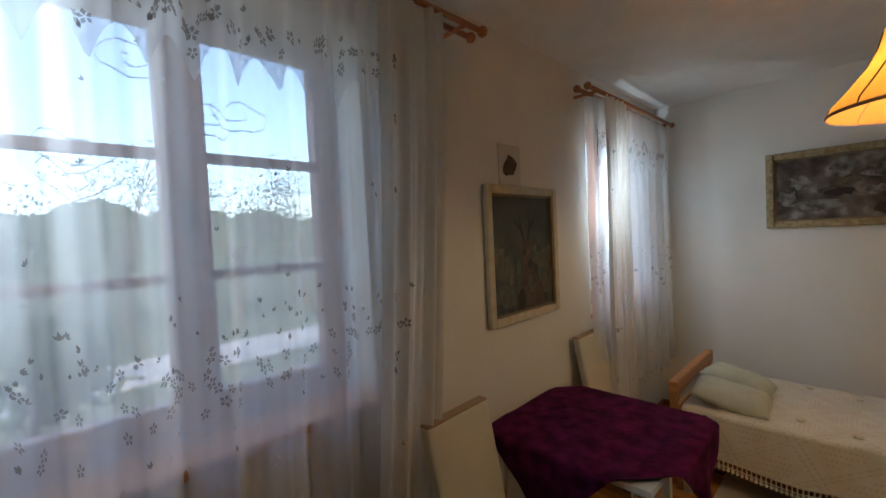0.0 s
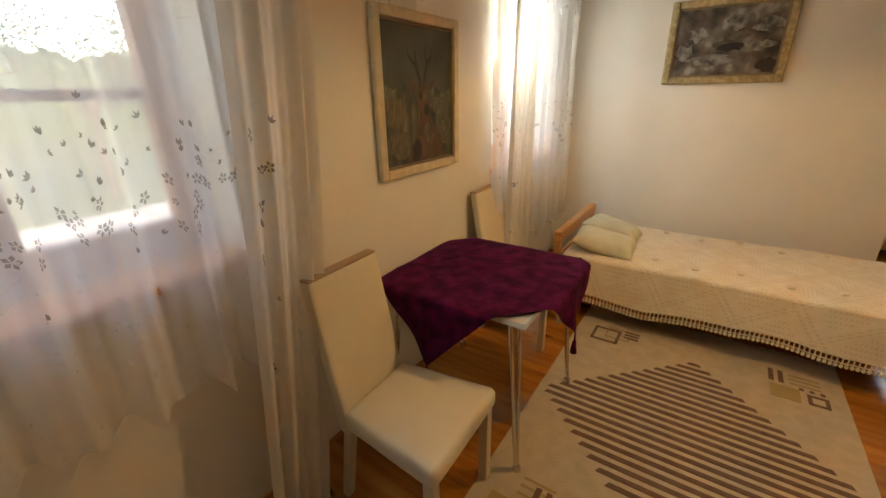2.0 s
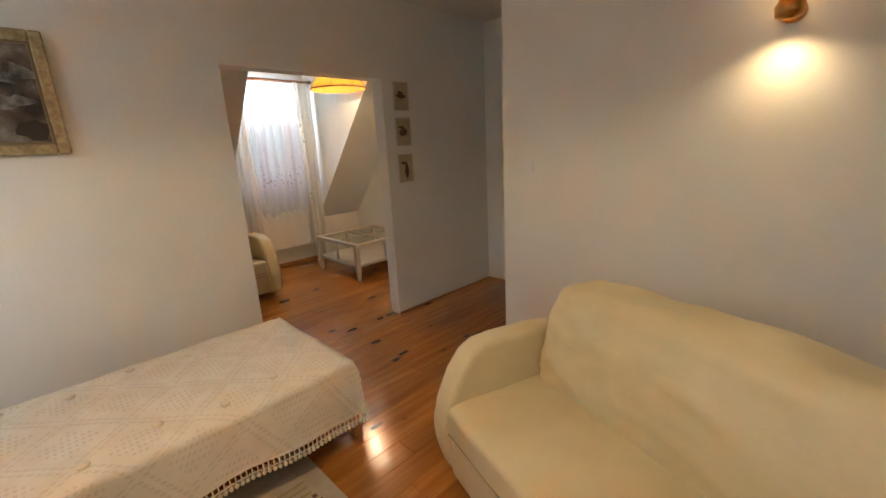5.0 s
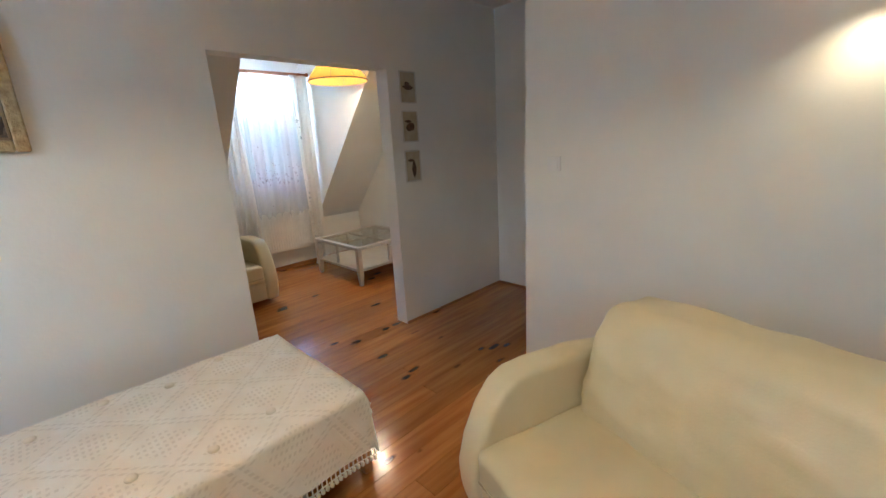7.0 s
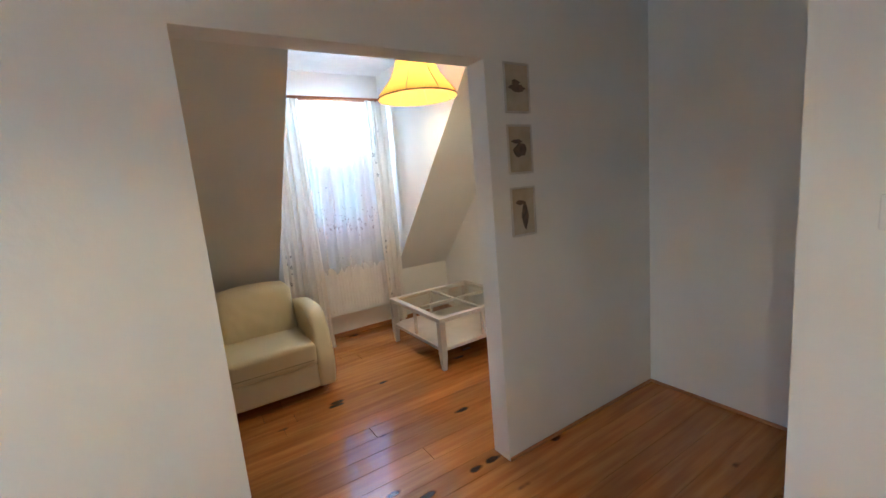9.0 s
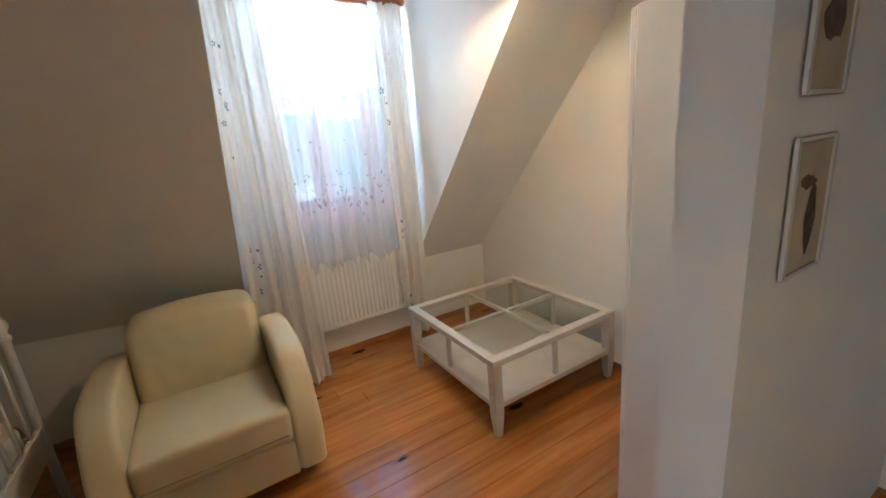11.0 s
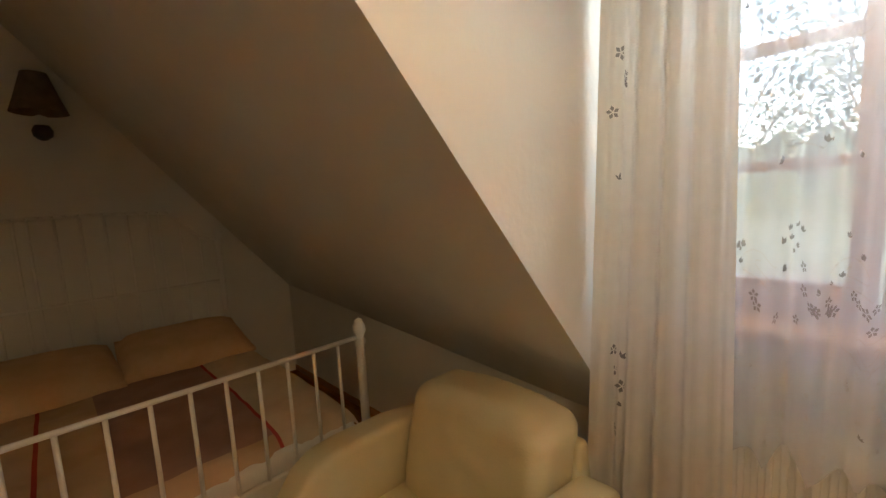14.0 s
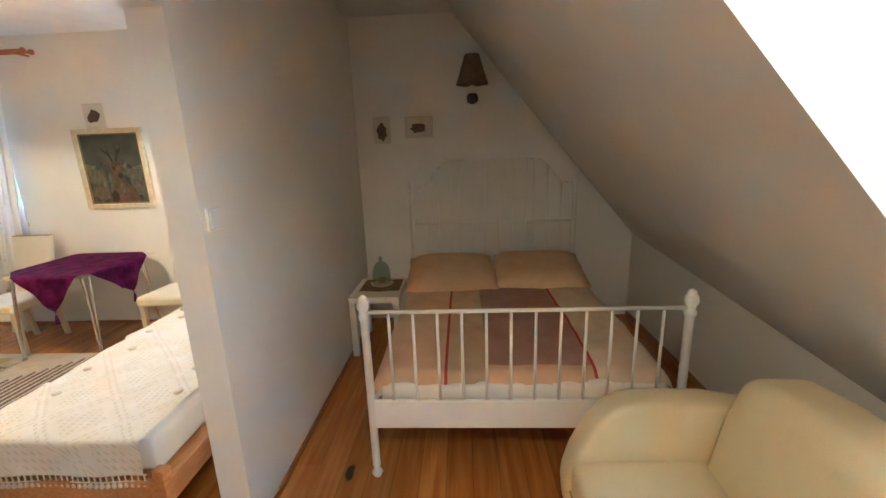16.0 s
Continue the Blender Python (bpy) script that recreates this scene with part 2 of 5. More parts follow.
FRAME_CREAM = material("cream_gilt_frame", (0.56, 0.47, 0.30), 0.45, (0.66, 0.57, 0.40), 20, bump=0.2, bump_scale=60)
FRAME_GOLD = material("dull_gold_frame", (0.30, 0.22, 0.10), 0.4, (0.48, 0.38, 0.20), 35, bump=0.5, bump_scale=90, metal=0.2)
FRAME_LIP = material("dark_frame_groove", (0.20, 0.14, 0.07), 0.5)
DEER_FIELD = painting_material("painted_meadow", [(0.014, 0.018, 0.014), (0.045, 0.052, 0.04), (0.10, 0.10, 0.062), (0.19, 0.18, 0.12)], 7, (2.5, 1, 0.8))
DEER_BROWN = material("painted_brown", (0.07, 0.035, 0.018), 0.5, (0.13, 0.07, 0.035), 18, bump=0.3)
DEER_SKY = material("painted_grey_green_sky", (0.040, 0.045, 0.033), 0.5, (0.080, 0.083, 0.060), 5, bump=0.3, bump_scale=90)
DEER_GRASS = material("painted_ochre_grass", (0.06, 0.052, 0.030), 0.5, (0.135, 0.115, 0.07), 22, (3, 1, 0.7), bump=0.3, bump_scale=90)
DEER_DARK = material("painted_dark", (0.022, 0.014, 0.01), 0.5)
FOREST = painting_material("painted_snowy_wood", [(0.02, 0.017, 0.014), (0.085, 0.06, 0.04), (0.16, 0.13, 0.10), (0.34, 0.32, 0.29)], 8)
SNOW = material("painted_snow", (0.06, 0.052, 0.042), 0.5, (0.30, 0.28, 0.24), 20, bump=0.3, bump_scale=90)
CARD = material("aged_paper_card", (0.44, 0.35, 0.22), 0.8, (0.52, 0.43, 0.29), 12)
CARD_PALE = material("pale_print_paper", (0.62, 0.58, 0.50), 0.8, (0.68, 0.64, 0.56), 12)
INK = material("sepia_print_ink", (0.06, 0.042, 0.03), 0.8, (0.15, 0.09, 0.05), 40)
PLASTIC = material("white_switch_plastic", (0.77, 0.75, 0.72), 0.3)
DRAPE = cloth("natural_linen_drape", (0.80, 0.76, 0.69), 0.0, 0.40, (0.85, 0.81, 0.74))
SHEER = cloth("white_voile", (0.92, 0.92, 0.93), 0.45, 0.50)
EMBROIDERY = cloth("grey_brown_embroidery", (0.36, 0.33, 0.31), 0.30, 0.5)
EMBROIDERY_PALE = cloth("ivory_embroidery", (0.70, 0.68, 0.66), 0.3, 0.5)
PANE = glass_material("window_glass")
TABLE_GLASS = glass_material("clear_table_glass", (0.97, 0.98, 0.96))
SHADE = shade_material()
BULB = glow("warm_bulb", (1.0, 0.70, 0.35), 2.0)
OLD_SHADE = material("brown_fabric_shade", (0.20, 0.13, 0.07), 0.9, (0.27, 0.18, 0.10), 20)
DARK_METAL = material("dark_bronze", (0.06, 0.035, 0.02), 0.4, metal=0.6)
SHEET_WHITE = material("white_bedlinen", (0.80, 0.77, 0.72), 0.9, bump=0.35, bump_scale=14)
PILLOW_APRICOT = material("apricot_pillowcase", (0.66, 0.42, 0.22), 0.9, (0.72, 0.48, 0.27), 8, bump=0.3, bump_scale=16)
DUVET_APRICOT = material("apricot_duvet", (0.62, 0.40, 0.24), 0.9, (0.68, 0.46, 0.29), 7, bump=0.3, bump_scale=12)
DUVET_SAND = material("sand_duvet_stripe", (0.55, 0.36, 0.20), 0.9, (0.62, 0.42, 0.25), 7, bump=0.3, bump_scale=12)
DUVET_MAUVE = material("mauve_brown_duvet_stripe", (0.36, 0.20, 0.15), 0.9, (0.42, 0.25, 0.19), 7, bump=0.3, bump_scale=12)
DUVET_RED = material("red_duvet_stripe", (0.40, 0.04, 0.03), 0.9)
DUVET_CREAM = material("cream_duvet_stripe", (0.66, 0.52, 0.36), 0.9, (0.72, 0.58, 0.42), 9, bump=0.3, bump_scale=12)
DOOR_PAINT = material("white_door_paint", (0.78, 0.75, 0.70), 0.4)
GRASS = material("spring_grass", (0.06, 0.07, 0.042), 0.95, (0.10, 0.11, 0.07), 1.2, bump=0.4, bump_scale=8)
ROAD = material("grey_road", (0.20, 0.20, 0.20), 0.9, (0.28, 0.28, 0.27), 3, bump=0.2)
LEAF = material("fresh_leaves", (0.035, 0.05, 0.028), 0.8, (0.07, 0.085, 0.05), 2)
BARK = material("grey_bark", (0.10, 0.08, 0.065), 0.95, (0.17, 0.14, 0.11), 8, (4, 4, 1), 0.5, 30)
PLASTER_OUT = material("outer_plaster", (0.55, 0.52, 0.47), 0.9, bump=0.2)


# ---- mesh helpers ----
def link_mesh(name, bm, mat, parent=None, label="", smooth=False):
    bmesh.ops.recalc_face_normals(bm, faces=bm.faces[:])
    me = bpy.data.meshes.new(name)
    bm.to_mesh(me)
    bm.free()
    for m in (mat if isinstance(mat, (list, tuple)) else [mat]):
        me.materials.append(m)
    if smooth:
        me.polygons.foreach_set("use_smooth", [True] * len(me.polygons))
    ob = new(name, me)
    if parent is not None:
        ob.parent = parent
    if label:
        tagged(ob, label)
    return ob


def part(name, bm, mat, parent, label="", smooth=False):
    """One mesh object under a thing or a part."""
    return link_mesh(name, bm, mat, parent, label, smooth)


def thing(name, label, category, group="", kind="", at=None):
    ob = new(name)
    ob.empty_display_size = 0.1
    if at is not None:
        ob.matrix_basis = at
    return tagged(ob, label, category, group, kind)


def box(lo, hi, bevel=0.0, seg=2, bm=None):
    bm = bm or bmesh.new()
    lo, hi = Vector(lo), Vector(hi)
    m = Matrix.Translation((lo + hi) / 2) @ Matrix.Diagonal((*(hi - lo), 1))
    vs = bmesh.ops.create_cube(bm, size=1, matrix=m)["verts"]
    if bevel:
        es = list({e for v in vs for e in v.link_edges})
        bmesh.ops.bevel(bm, geom=es, offset=bevel, segments=seg, profile=0.5, affect="EDGES")
    return bm


def rod(a, b, r1, r2=None, n=10, bm=None):
    bm = bm or bmesh.new()
    a, b = Vector(a), Vector(b)
    d = b - a
    m = Matrix.Translation((a + b) / 2) @ d.to_track_quat("Z", "Y").to_matrix().to_4x4()
    bmesh.ops.create_cone(bm, cap_ends=True, segments=n, radius1=r1, radius2=r1 if r2 is None else r2, depth=d.length, matrix=m)
    return bm


def ball(c, r, scale=(1, 1, 1), bm=None, u=12, v=8):
    bm = bm or bmesh.new()
    bmesh.ops.create_uvsphere(bm, u_segments=u, v_segments=v, radius=r, matrix=Matrix.Translation(c) @ Matrix.Diagonal((*scale, 1)))
    return bm


def prism(points, axis, a, b, bevel=0.0, seg=2):
    """A profile drawn in the two other axes, run from a to b along axis."""
    bm = bmesh.new()

    def place(p, d):
        return {"x": (d, p[0], p[1]), "y": (p[0], d, p[1]), "z": (p[0], p[1], d)}[axis]

    lo = [bm.verts.new(place(p, a)) for p in points]
    hi = [bm.verts.new(place(p, b)) for p in points]
    bm.faces.new(lo)
    bm.faces.new(hi[::-1])
    for i in range(len(points)):
        j = (i + 1) % len(points)
        bm.faces.new((lo[j], lo[i], hi[i], hi[j]))
    bmesh.ops.recalc_face_normals(bm, faces=bm.faces[:])
    if bevel:
        bmesh.ops.bevel(bm, geom=bm.edges[:], offset=bevel, segments=seg, profile=0.5, affect="EDGES")
    return bm


def lathe(profile, c, n=24, bm=None):
    """A turned shape round the upright axis through c; profile: (radius, height)."""
    bm = bm or bmesh.new()
    rings = [[bm.verts.new((c[0] + r * math.cos(k * math.tau / n), c[1] + r * math.sin(k * math.tau / n), c[2] + z)) for k in range(n)] for r, z in profile]
    for p, q in zip(rings, rings[1:]):
        for k in range(n):
            bm.faces.new((p[k], p[(k + 1) % n], q[(k + 1) % n], q[k]))
    return bm


def sheet(f, nu, nv, bm=None, slot=None):
    """A grid of f(u, v) for u and v from 0 to 1."""
    bm = bm or bmesh.new()
    g = [[bm.verts.new(f(i / nu, j / nv)) for j in range(nv + 1)] for i in range(nu + 1)]
    for i in range(nu):
        for j in range(nv):
            fc = bm.faces.new((g[i][j], g[i + 1][j], g[i + 1][j + 1], g[i][j + 1]))
            if slot:
                fc.material_index = slot((i + 0.5) / nu, (j + 0.5) / nv)
    return bm


def cushion(lo, hi, puff=0.35, n=10, wrinkle=0.006, seed=0.0):
    """A stuffed cushion: thick in the middle, pinched along its seam."""
    bm = bmesh.new()
    lo, hi = Vector(lo), Vector(hi)
    c, h = (lo + hi) / 2, (hi - lo) / 2
    bmesh.ops.create_cube(bm, size=2)
    bmesh.ops.subdivide_edges(bm, edges=bm.edges[:], cuts=n, use_grid_fill=True)
    k = min(range(3), key=lambda i: h[i])
    a, b = [i for i in range(3) if i != k]
    for v in bm.verts:
        p = v.co.copy()
        e = (1 - p[a] ** 4 * 1.0) * (1 - p[b] ** 4 * 1.0)
        q = p.copy()
        q[k] = p[k] * (1 - puff + puff * max(e, 0) ** 0.5)
        w = Vector((q[0] * h[0], q[1] * h[1], q[2] * h[2])) + c
        w += Vector((0, 0, 0)) if not wrinkle else noise.noise_vector(w * 7 + Vector((seed, 0, 0))) * wrinkle
        v.co = w
    return bm


def soft_box(lo, hi, r, wrinkle=0.0, cuts=6, seed=0.0):
    """A rounded block, slightly uneven like stretched upholstery."""
    bm = bmesh.new()
    lo, hi = Vector(lo), Vector(hi)
    c, h = (lo + hi) / 2, (hi - lo) / 2
    bmesh.ops.create_cube(bm, size=2)
    bmesh.ops.subdivide_edges(bm, edges=bm.edges[:], cuts=cuts * 2 + 1, use_grid_fill=True)
    for v in bm.verts:
        p = Vector([math.copysign(1 - (1 - abs(x)) ** 1.6, x) * h[i] for i, x in enumerate(v.co)])
        core = Vector([max(-h[i] + r, min(h[i] - r, p[i])) for i in range(3)])
        d = p - core
        p = core + (d.normalized() * r if d.length > 1e-9 else d)
        if wrinkle:
            p += noise.noise_vector((p + c) * 5 + Vector((seed, 0, 0))) * wrinkle
        v.co = p + c
    return bm


# ---- the shell ----
WEST, EAST, NORTH, SOUTH, SOFA_WALL, TOP = -1.2, 7.62, 2.38, -2.58, -1.33, 2.72
PART_W, PART_E = 5.0, 5.13
OPEN_N, OPEN_S, OPEN_Z = 0.02, -1.226, 2.09


def wall_with_holes(name, axis, face, back, a0, a1, z0, z1, holes, mat=None):
    """A wall along axis from a0 to a1, between the planes face and back, with rectangular holes (from, to, sill, head)."""
    bm = bmesh.new()

    def block(p, q, lo, hi):
        if q - p > 1e-4 and hi - lo > 1e-4:
            if axis == "x":
                box((p, min(face, back), lo), (q, max(face, back), hi), bm=bm)
            else:
                box((min(face, back), p, lo), (max(face, back), q, hi), bm=bm)

    at = a0
    for p, q, lo, hi in sorted(holes):
        block(at, p, z0, z1)
        block(p, q, z0, lo)
        block(p, q, hi, z1)
        at = q
    block(at, a1, z0, z1)
    return tagged(link_mesh(name, bm, mat or WALL), "cream painted plaster wall", "wall", kind="structure")


W1 = (0.68, 1.80, 1.06, 2.46)
W2 = (3.62, 4.68, 1.06, 2.46)
DW = (-1.72, -0.80, 1.08, 2.34)
wall_with_holes("wall_north", "x", NORTH, NORTH + 0.30, WEST - 0.2, 8.0, 0, TOP + 0.2, [W1, W2])
wall_with_holes("wall_west", "y", WEST, WEST - 0.2, SOUTH - 0.2, NORTH, 0, TOP + 0.2, [])
wall_with_holes("wall_partition", "y", PART_W, PART_E, SOUTH, NORTH, 0, TOP, [(OPEN_S, OPEN_N, 0, OPEN_Z)])
wall_with_holes("wall_sofa", "x", SOFA_WALL, SOFA_WALL - 0.12, WEST, 3.84, 0, TOP, [])
wall_with_holes("wall_recess", "y", 3.84, 3.72, SOUTH, SOFA_WALL - 0.12, 0, TOP, [(-2.42, -1.54, 0, 2.04)])
wall_with_holes("wall_south", "x", SOUTH, SOUTH - 0.2, WEST, 8.0, 0, TOP + 0.2, [])
wall_with_holes("wall_dormer", "y", EAST, EAST + 0.22, -2.58, NORTH, 0, TOP + 0.2, [DW])
DORM_N, DORM_S = -0.606, -1.90
KNEE_Z, SLOPE_X = 0.60, 5.73

slope_profile = [(SLOPE_X, TOP), (EAST, KNEE_Z), (EAST, TOP)]
slope_bm = prism(slope_profile, "y", DORM_N, NORTH)
for v in slope_bm.verts:
    # the roof runs slightly outwards towards the gable
    if v.co.y > 1:
        if v.co.x < EAST - 0.01:
            v.co.x += 0.28
        elif v.co.z < 1:
            v.co.z += 0.20
tagged(link_mesh("slope_north", slope_bm, WALL), "cream painted sloping attic wall", "wall", kind="structure")
tagged(link_mesh("slope_south", prism(slope_profile, "y", SOUTH, DORM_S), WALL), "cream painted sloping attic wall", "wall", kind="structure")
tagged(link_mesh("ceiling", box((WEST - 0.2, SOUTH - 0.2, TOP), (8.0, NORTH + 0.2, TOP + 0.15)), CEIL), "matt white painted ceiling", "ceiling", kind="structure")
floor_ob = tagged(link_mesh("floor", box((WEST - 0.2, SOUTH - 0.2, -0.15), (8.0, NORTH + 0.2, -0.012)), DARK_JOINT), "varnished orange pine plank floor with dark knots", "floor", kind="structure")


def trim(name, lo, hi, mat=SKIRT):
    tagged(link_mesh(name, box(lo, hi, 0.006), mat), "low stained pine floor trim", "trim", kind="structure")


trim("baseboard_bird_wall", (PART_W - 0.014, SOUTH + 0.014, 0), (PART_W, OPEN_S, 0.022))
trim("baseboard_recess", (3.84, SOUTH, 0), (PART_W, SOUTH + 0.014, 0.022))
trim("baseboard_alcove_south", (PART_E, SOUTH, 0), (EAST, SOUTH + 0.014, 0.03))
trim("baseboard_alcove_east", (EAST - 0.014, SOUTH + 0.014, 0), (EAST, NORTH, 0.05))
trim("baseboard_alcove_west", (PART_E, OPEN_N, 0), (PART_E + 0.014, NORTH, 0.03))
trim("baseboard_sofa_wall", (WEST, SOFA_WALL, 0), (3.84, SOFA_WALL + 0.014, 0.022))
trim("baseboard_recess_west", (3.84, -1.54, 0), (3.854, SOFA_WALL, 0.022))
trim("baseboard_main_east", (PART_W - 0.014, OPEN_N, 0), (PART_W, NORTH, 0.022))
trim("baseboard_main_north", (WEST, NORTH - 0.014, 0), (PART_W - 0.014, NORTH, 0.022))

door = tagged(link_mesh("door_1", box((3.745, -2.42, 0.004), (3.79, -1.54, 2.04), 0.003), DOOR_PAINT), "white painted flush door, closed", "door", kind="structure")
part("door_frame", prism([(-2.42, 0.0), (-2.42, 2.04), (-1.54, 2.04), (-1.54, 0.0), (-1.49, 0.0), (-1.49, 2.09), (-2.47, 2.09), (-2.47, 0.0)], "x", 3.838, 3.852), DOOR_PAINT, door)
hb = rod((3.79, -1.60, 1.09), (3.90, -1.60, 1.09), 0.009)
rod((3.895, -1.60, 1.09), (3.895, -1.71, 1.09), 0.008, bm=hb)
part("door_handle", hb, CHROME, door, "chrome lever handle")


def window(name, centre, half, z0, z1, along, depth_at, sill_reach, inward):
    """A two-leaf wooden window with two cross bars in each leaf. along: 'x' or 'y'; inward: the sign towards the room."""
    w = tagged(new(name), "reddish brown wooden casement window with small panes", "window", kind="structure")

    def slab(p0, p1, lo, hi, d0, d1, bevel=0.004):
        d0, d1 = depth_at + d0 * -inward, depth_at + d1 * -inward
        d0, d1 = min(d0, d1), max(d0, d1)
        if along == "x":
            return box((p0, d0, lo), (p1, d1, hi), bevel)
        return box((d0, p0, lo), (d1, p1, hi), bevel)

    part("window_frame", slab(centre - half, centre - half + 0.05, z0, z1, -0.02, 0.05), WINDOW_WOOD, w)
    part("window_frame", slab(centre + half - 0.05, centre + half, z0, z1, -0.02, 0.05), WINDOW_WOOD, w)
    part("window_frame", slab(centre - half + 0.05, centre + half - 0.05, z1 - 0.05, z1, -0.02, 0.05), WINDOW_WOOD, w)
    part("window_frame", slab(centre - half + 0.05, centre + half - 0.05, z0, z0 + 0.05, -0.02, 0.05), WINDOW_WOOD, w)
    for s in (-1, 1):
        a, b = sorted((centre + s * 0.004, centre + s * (half - 0.052)))
        lo, hi = z0 + 0.052, z1 - 0.052
        st = 0.062
        leaf = part("casement", slab(a, a + st, lo, hi, -0.04, 0.02), WINDOW_WOOD, w)
        part("stile", slab(b - st, b, lo, hi, -0.04, 0.02), WINDOW_WOOD, leaf)
        part("rail", slab(a + st, b - st, hi - st, hi, -0.038, 0.018), WINDOW_WOOD, leaf)
        part("rail", slab(a + st, b - st, lo, lo + st + 0.01, -0.038, 0.018), WINDOW_WOOD, leaf)
        g0, g1 = lo + st + 0.01, hi - st
        third = (g1 - g0) / 3
        for k in (1, 2):
            part("glazing_bar", slab(a + st, b - st, g0 + k * third - 0.016, g0 + k * third + 0.016, -0.03, 0.012), WINDOW_WOOD, leaf)
        for k in range(3):
            p = part("pane", slab(a + st, b - st, g0 + k * third, g0 + (k + 1) * third, -0.008, -0.004, 0), PANE, leaf)
            p.visible_shadow = False
    part("window_handle", slab(centre - 0.012, centre + 0.012, (z0 + z1) / 2 - 0.06, (z0 + z1) / 2 + 0.06, -0.065, -0.04, 0.006), DARK_METAL, w, "dark metal window handle")
    d0, d1 = depth_at - 0.03 * -inward, sill_reach
    d0, d1 = min(d0, d1), max(d0, d1)
    e = half + 0.01
    part("window_sill", box((centre - e, d0, z0 - 0.035), (centre + e, d1, z0 + 0.004), 0.008) if along == "x" else box((d0, centre - e, z0 - 0.035), (d1, centre + e, z0 + 0.004), 0.008), SILL_WOOD, w, "orange varnished pine window sill")
    return w


window("window_1", 1.24, 0.56, 1.06, 2.46, "x", NORTH + 0.20, NORTH - 0.04, -1)
window("window_2", 4.15, 0.53, 1.06, 2.46, "x", NORTH + 0.20, NORTH - 0.04, -1)
window("window_3", -1.26, 0.46, 1.08, 2.34, "y", EAST + 0.08, EAST - 0.10, -1)


# ---- outside ----
tagged(link_mesh("ground", box((-150, -150, -3.6), (150, 150, -3.2)), GRASS), "spring grass lawn", "ground", kind="structure")
tagged(link_mesh("road", box((-80, 19, -3.2), (80, 23, -3.17)), ROAD), "pale grey country road", "road", kind="structure")
tagged(link_mesh("outer_wall", box((WEST - 0.2, SOUTH - 0.2, -3.3), (8.0, NORTH + 0.3, -0.16)), PLASTER_OUT), "rendered lower storey wall", "wall", kind="structure")


def tree(x, y, h, seed, leafy=0.5):
    rng = random.Random(seed)
    t = thing("tree", "bare spring tree with thin fresh leaves", "tree", "trees outside the windows")
    t.location = (x, y, -3.2)
    bm = rod((0, 0, 0), (0.1, 0, h * 0.45), 0.16, 0.09, 8)
    tips = []
    for k in range(13):
        a, z = rng.uniform(0, math.tau), h * rng.uniform(0.25, 0.45)
        end = Vector((math.cos(a) * h * rng.uniform(0.12, 0.3), math.sin(a) * h * rng.uniform(0.12, 0.3), z + h * rng.uniform(0.15, 0.5)))
        rod((0.1 * z / (h * 0.45), 0, z), end, 0.05, 0.015, 5, bm)
        tips.append(end)
        for _ in range(4):
            e2 = end + Vector((rng.uniform(-1, 1), rng.uniform(-1, 1), rng.uniform(-0.2, 1))) * h * 0.13
            rod(end * 0.8 + Vector((0, 0, z * 0.2)), e2, 0.02, 0.006, 4, bm)
            tips.append(e2)
    part("trunk", bm, BARK, t)
    vs, fs = [], []
    for _ in range(int(1500 * leafy)):
        c = rng.choice(tips) + Vector([rng.gauss(0, h * 0.05) for _ in range(3)])
        u = Vector([rng.gauss(0, 1) for _ in range(3)]).normalized() * rng.uniform(0.05, 0.12)
        w = u.orthogonal().normalized() * 0.07
        i = len(vs)
        vs += [c - u, c + w, c + u, c - w]
        fs.append((i, i + 1, i + 2, i + 3))
    me = bpy.data.meshes.new("crown")
    me.from_pydata(vs, [], fs)
    me.materials.append(LEAF)
    crown = new("crown", me)
    crown.parent = t


for i, (x, y, h, lf) in enumerate([(-6, 15, 8, .5), (-1, 17, 7, .5), (4, 30, 11, .8), (9, 27, 10, .8), (-10, 28, 11, 1), (-3, 32, 12, .8), (15, 31, 11, 1), (0.5, 12, 4, 1), (20, -2, 10, .8), (24, 3, 11, .8), (22, -8, 10, .7), (32, -5, 12, 1), (16, -5.5, 5, 1), (30, 8, 11, 1), (8, 15, 7, .6), (18, 20, 9, .8)]):
    tree(x, y, h, i, lf)
far = bmesh.new()
sheet(lambda u, v: Vector((math.cos(math.pi * (1.15 * u - 0.35)) * (75 + 10 * v), math.sin(math.pi * (1.15 * u - 0.35)) * (75 + 10 * v), -3.3 + v * (11 + 4 * noise.noise((u * 30, 0, 0)) + 2 * noise.noise((u * 120, 3, 0))))), 200, 6, far)
tagged(link_mesh("backdrop", far, LEAF), "distant wooded hillside", "backdrop", kind="structure")


# ---- curtains ----
def pleat(u, v, folds, amp, seed):
    return amp * (math.sin(u * folds * math.tau + 1.3 * math.sin(u * 9 + seed) + v * 0.8) + 0.35 * math.sin(u * folds * 2.3 * math.tau + seed + v * 2.1))


def hanging(along, p_top, p_bot, plane, z_top, z_bot, folds, amp, seed, inward, hem=0.0, lean=0.0):
    """f(u, v) of a curtain: u across, v from the top down; p_top and p_bot are its two ends across at the top and at the hem."""
    def f(u, v):
        k = v ** 1.4
        a0, a1 = p_top[0] + (p_bot[0] - p_top[0]) * k, p_top[1] + (p_bot[1] - p_top[1]) * k
        p = a0 + (a1 - a0) * u
        d = plane + inward * (pleat(u, v, folds, amp * (0.45 + 0.55 * v), seed) + lean * v)
        zb = z_bot + hem * abs(math.sin(u * folds * 1.5 * math.pi + seed))
        z = z_top + (zb - z_top) * v
        return Vector((p, d, z)) if along == "x" else Vector((d, p, z))
    return f


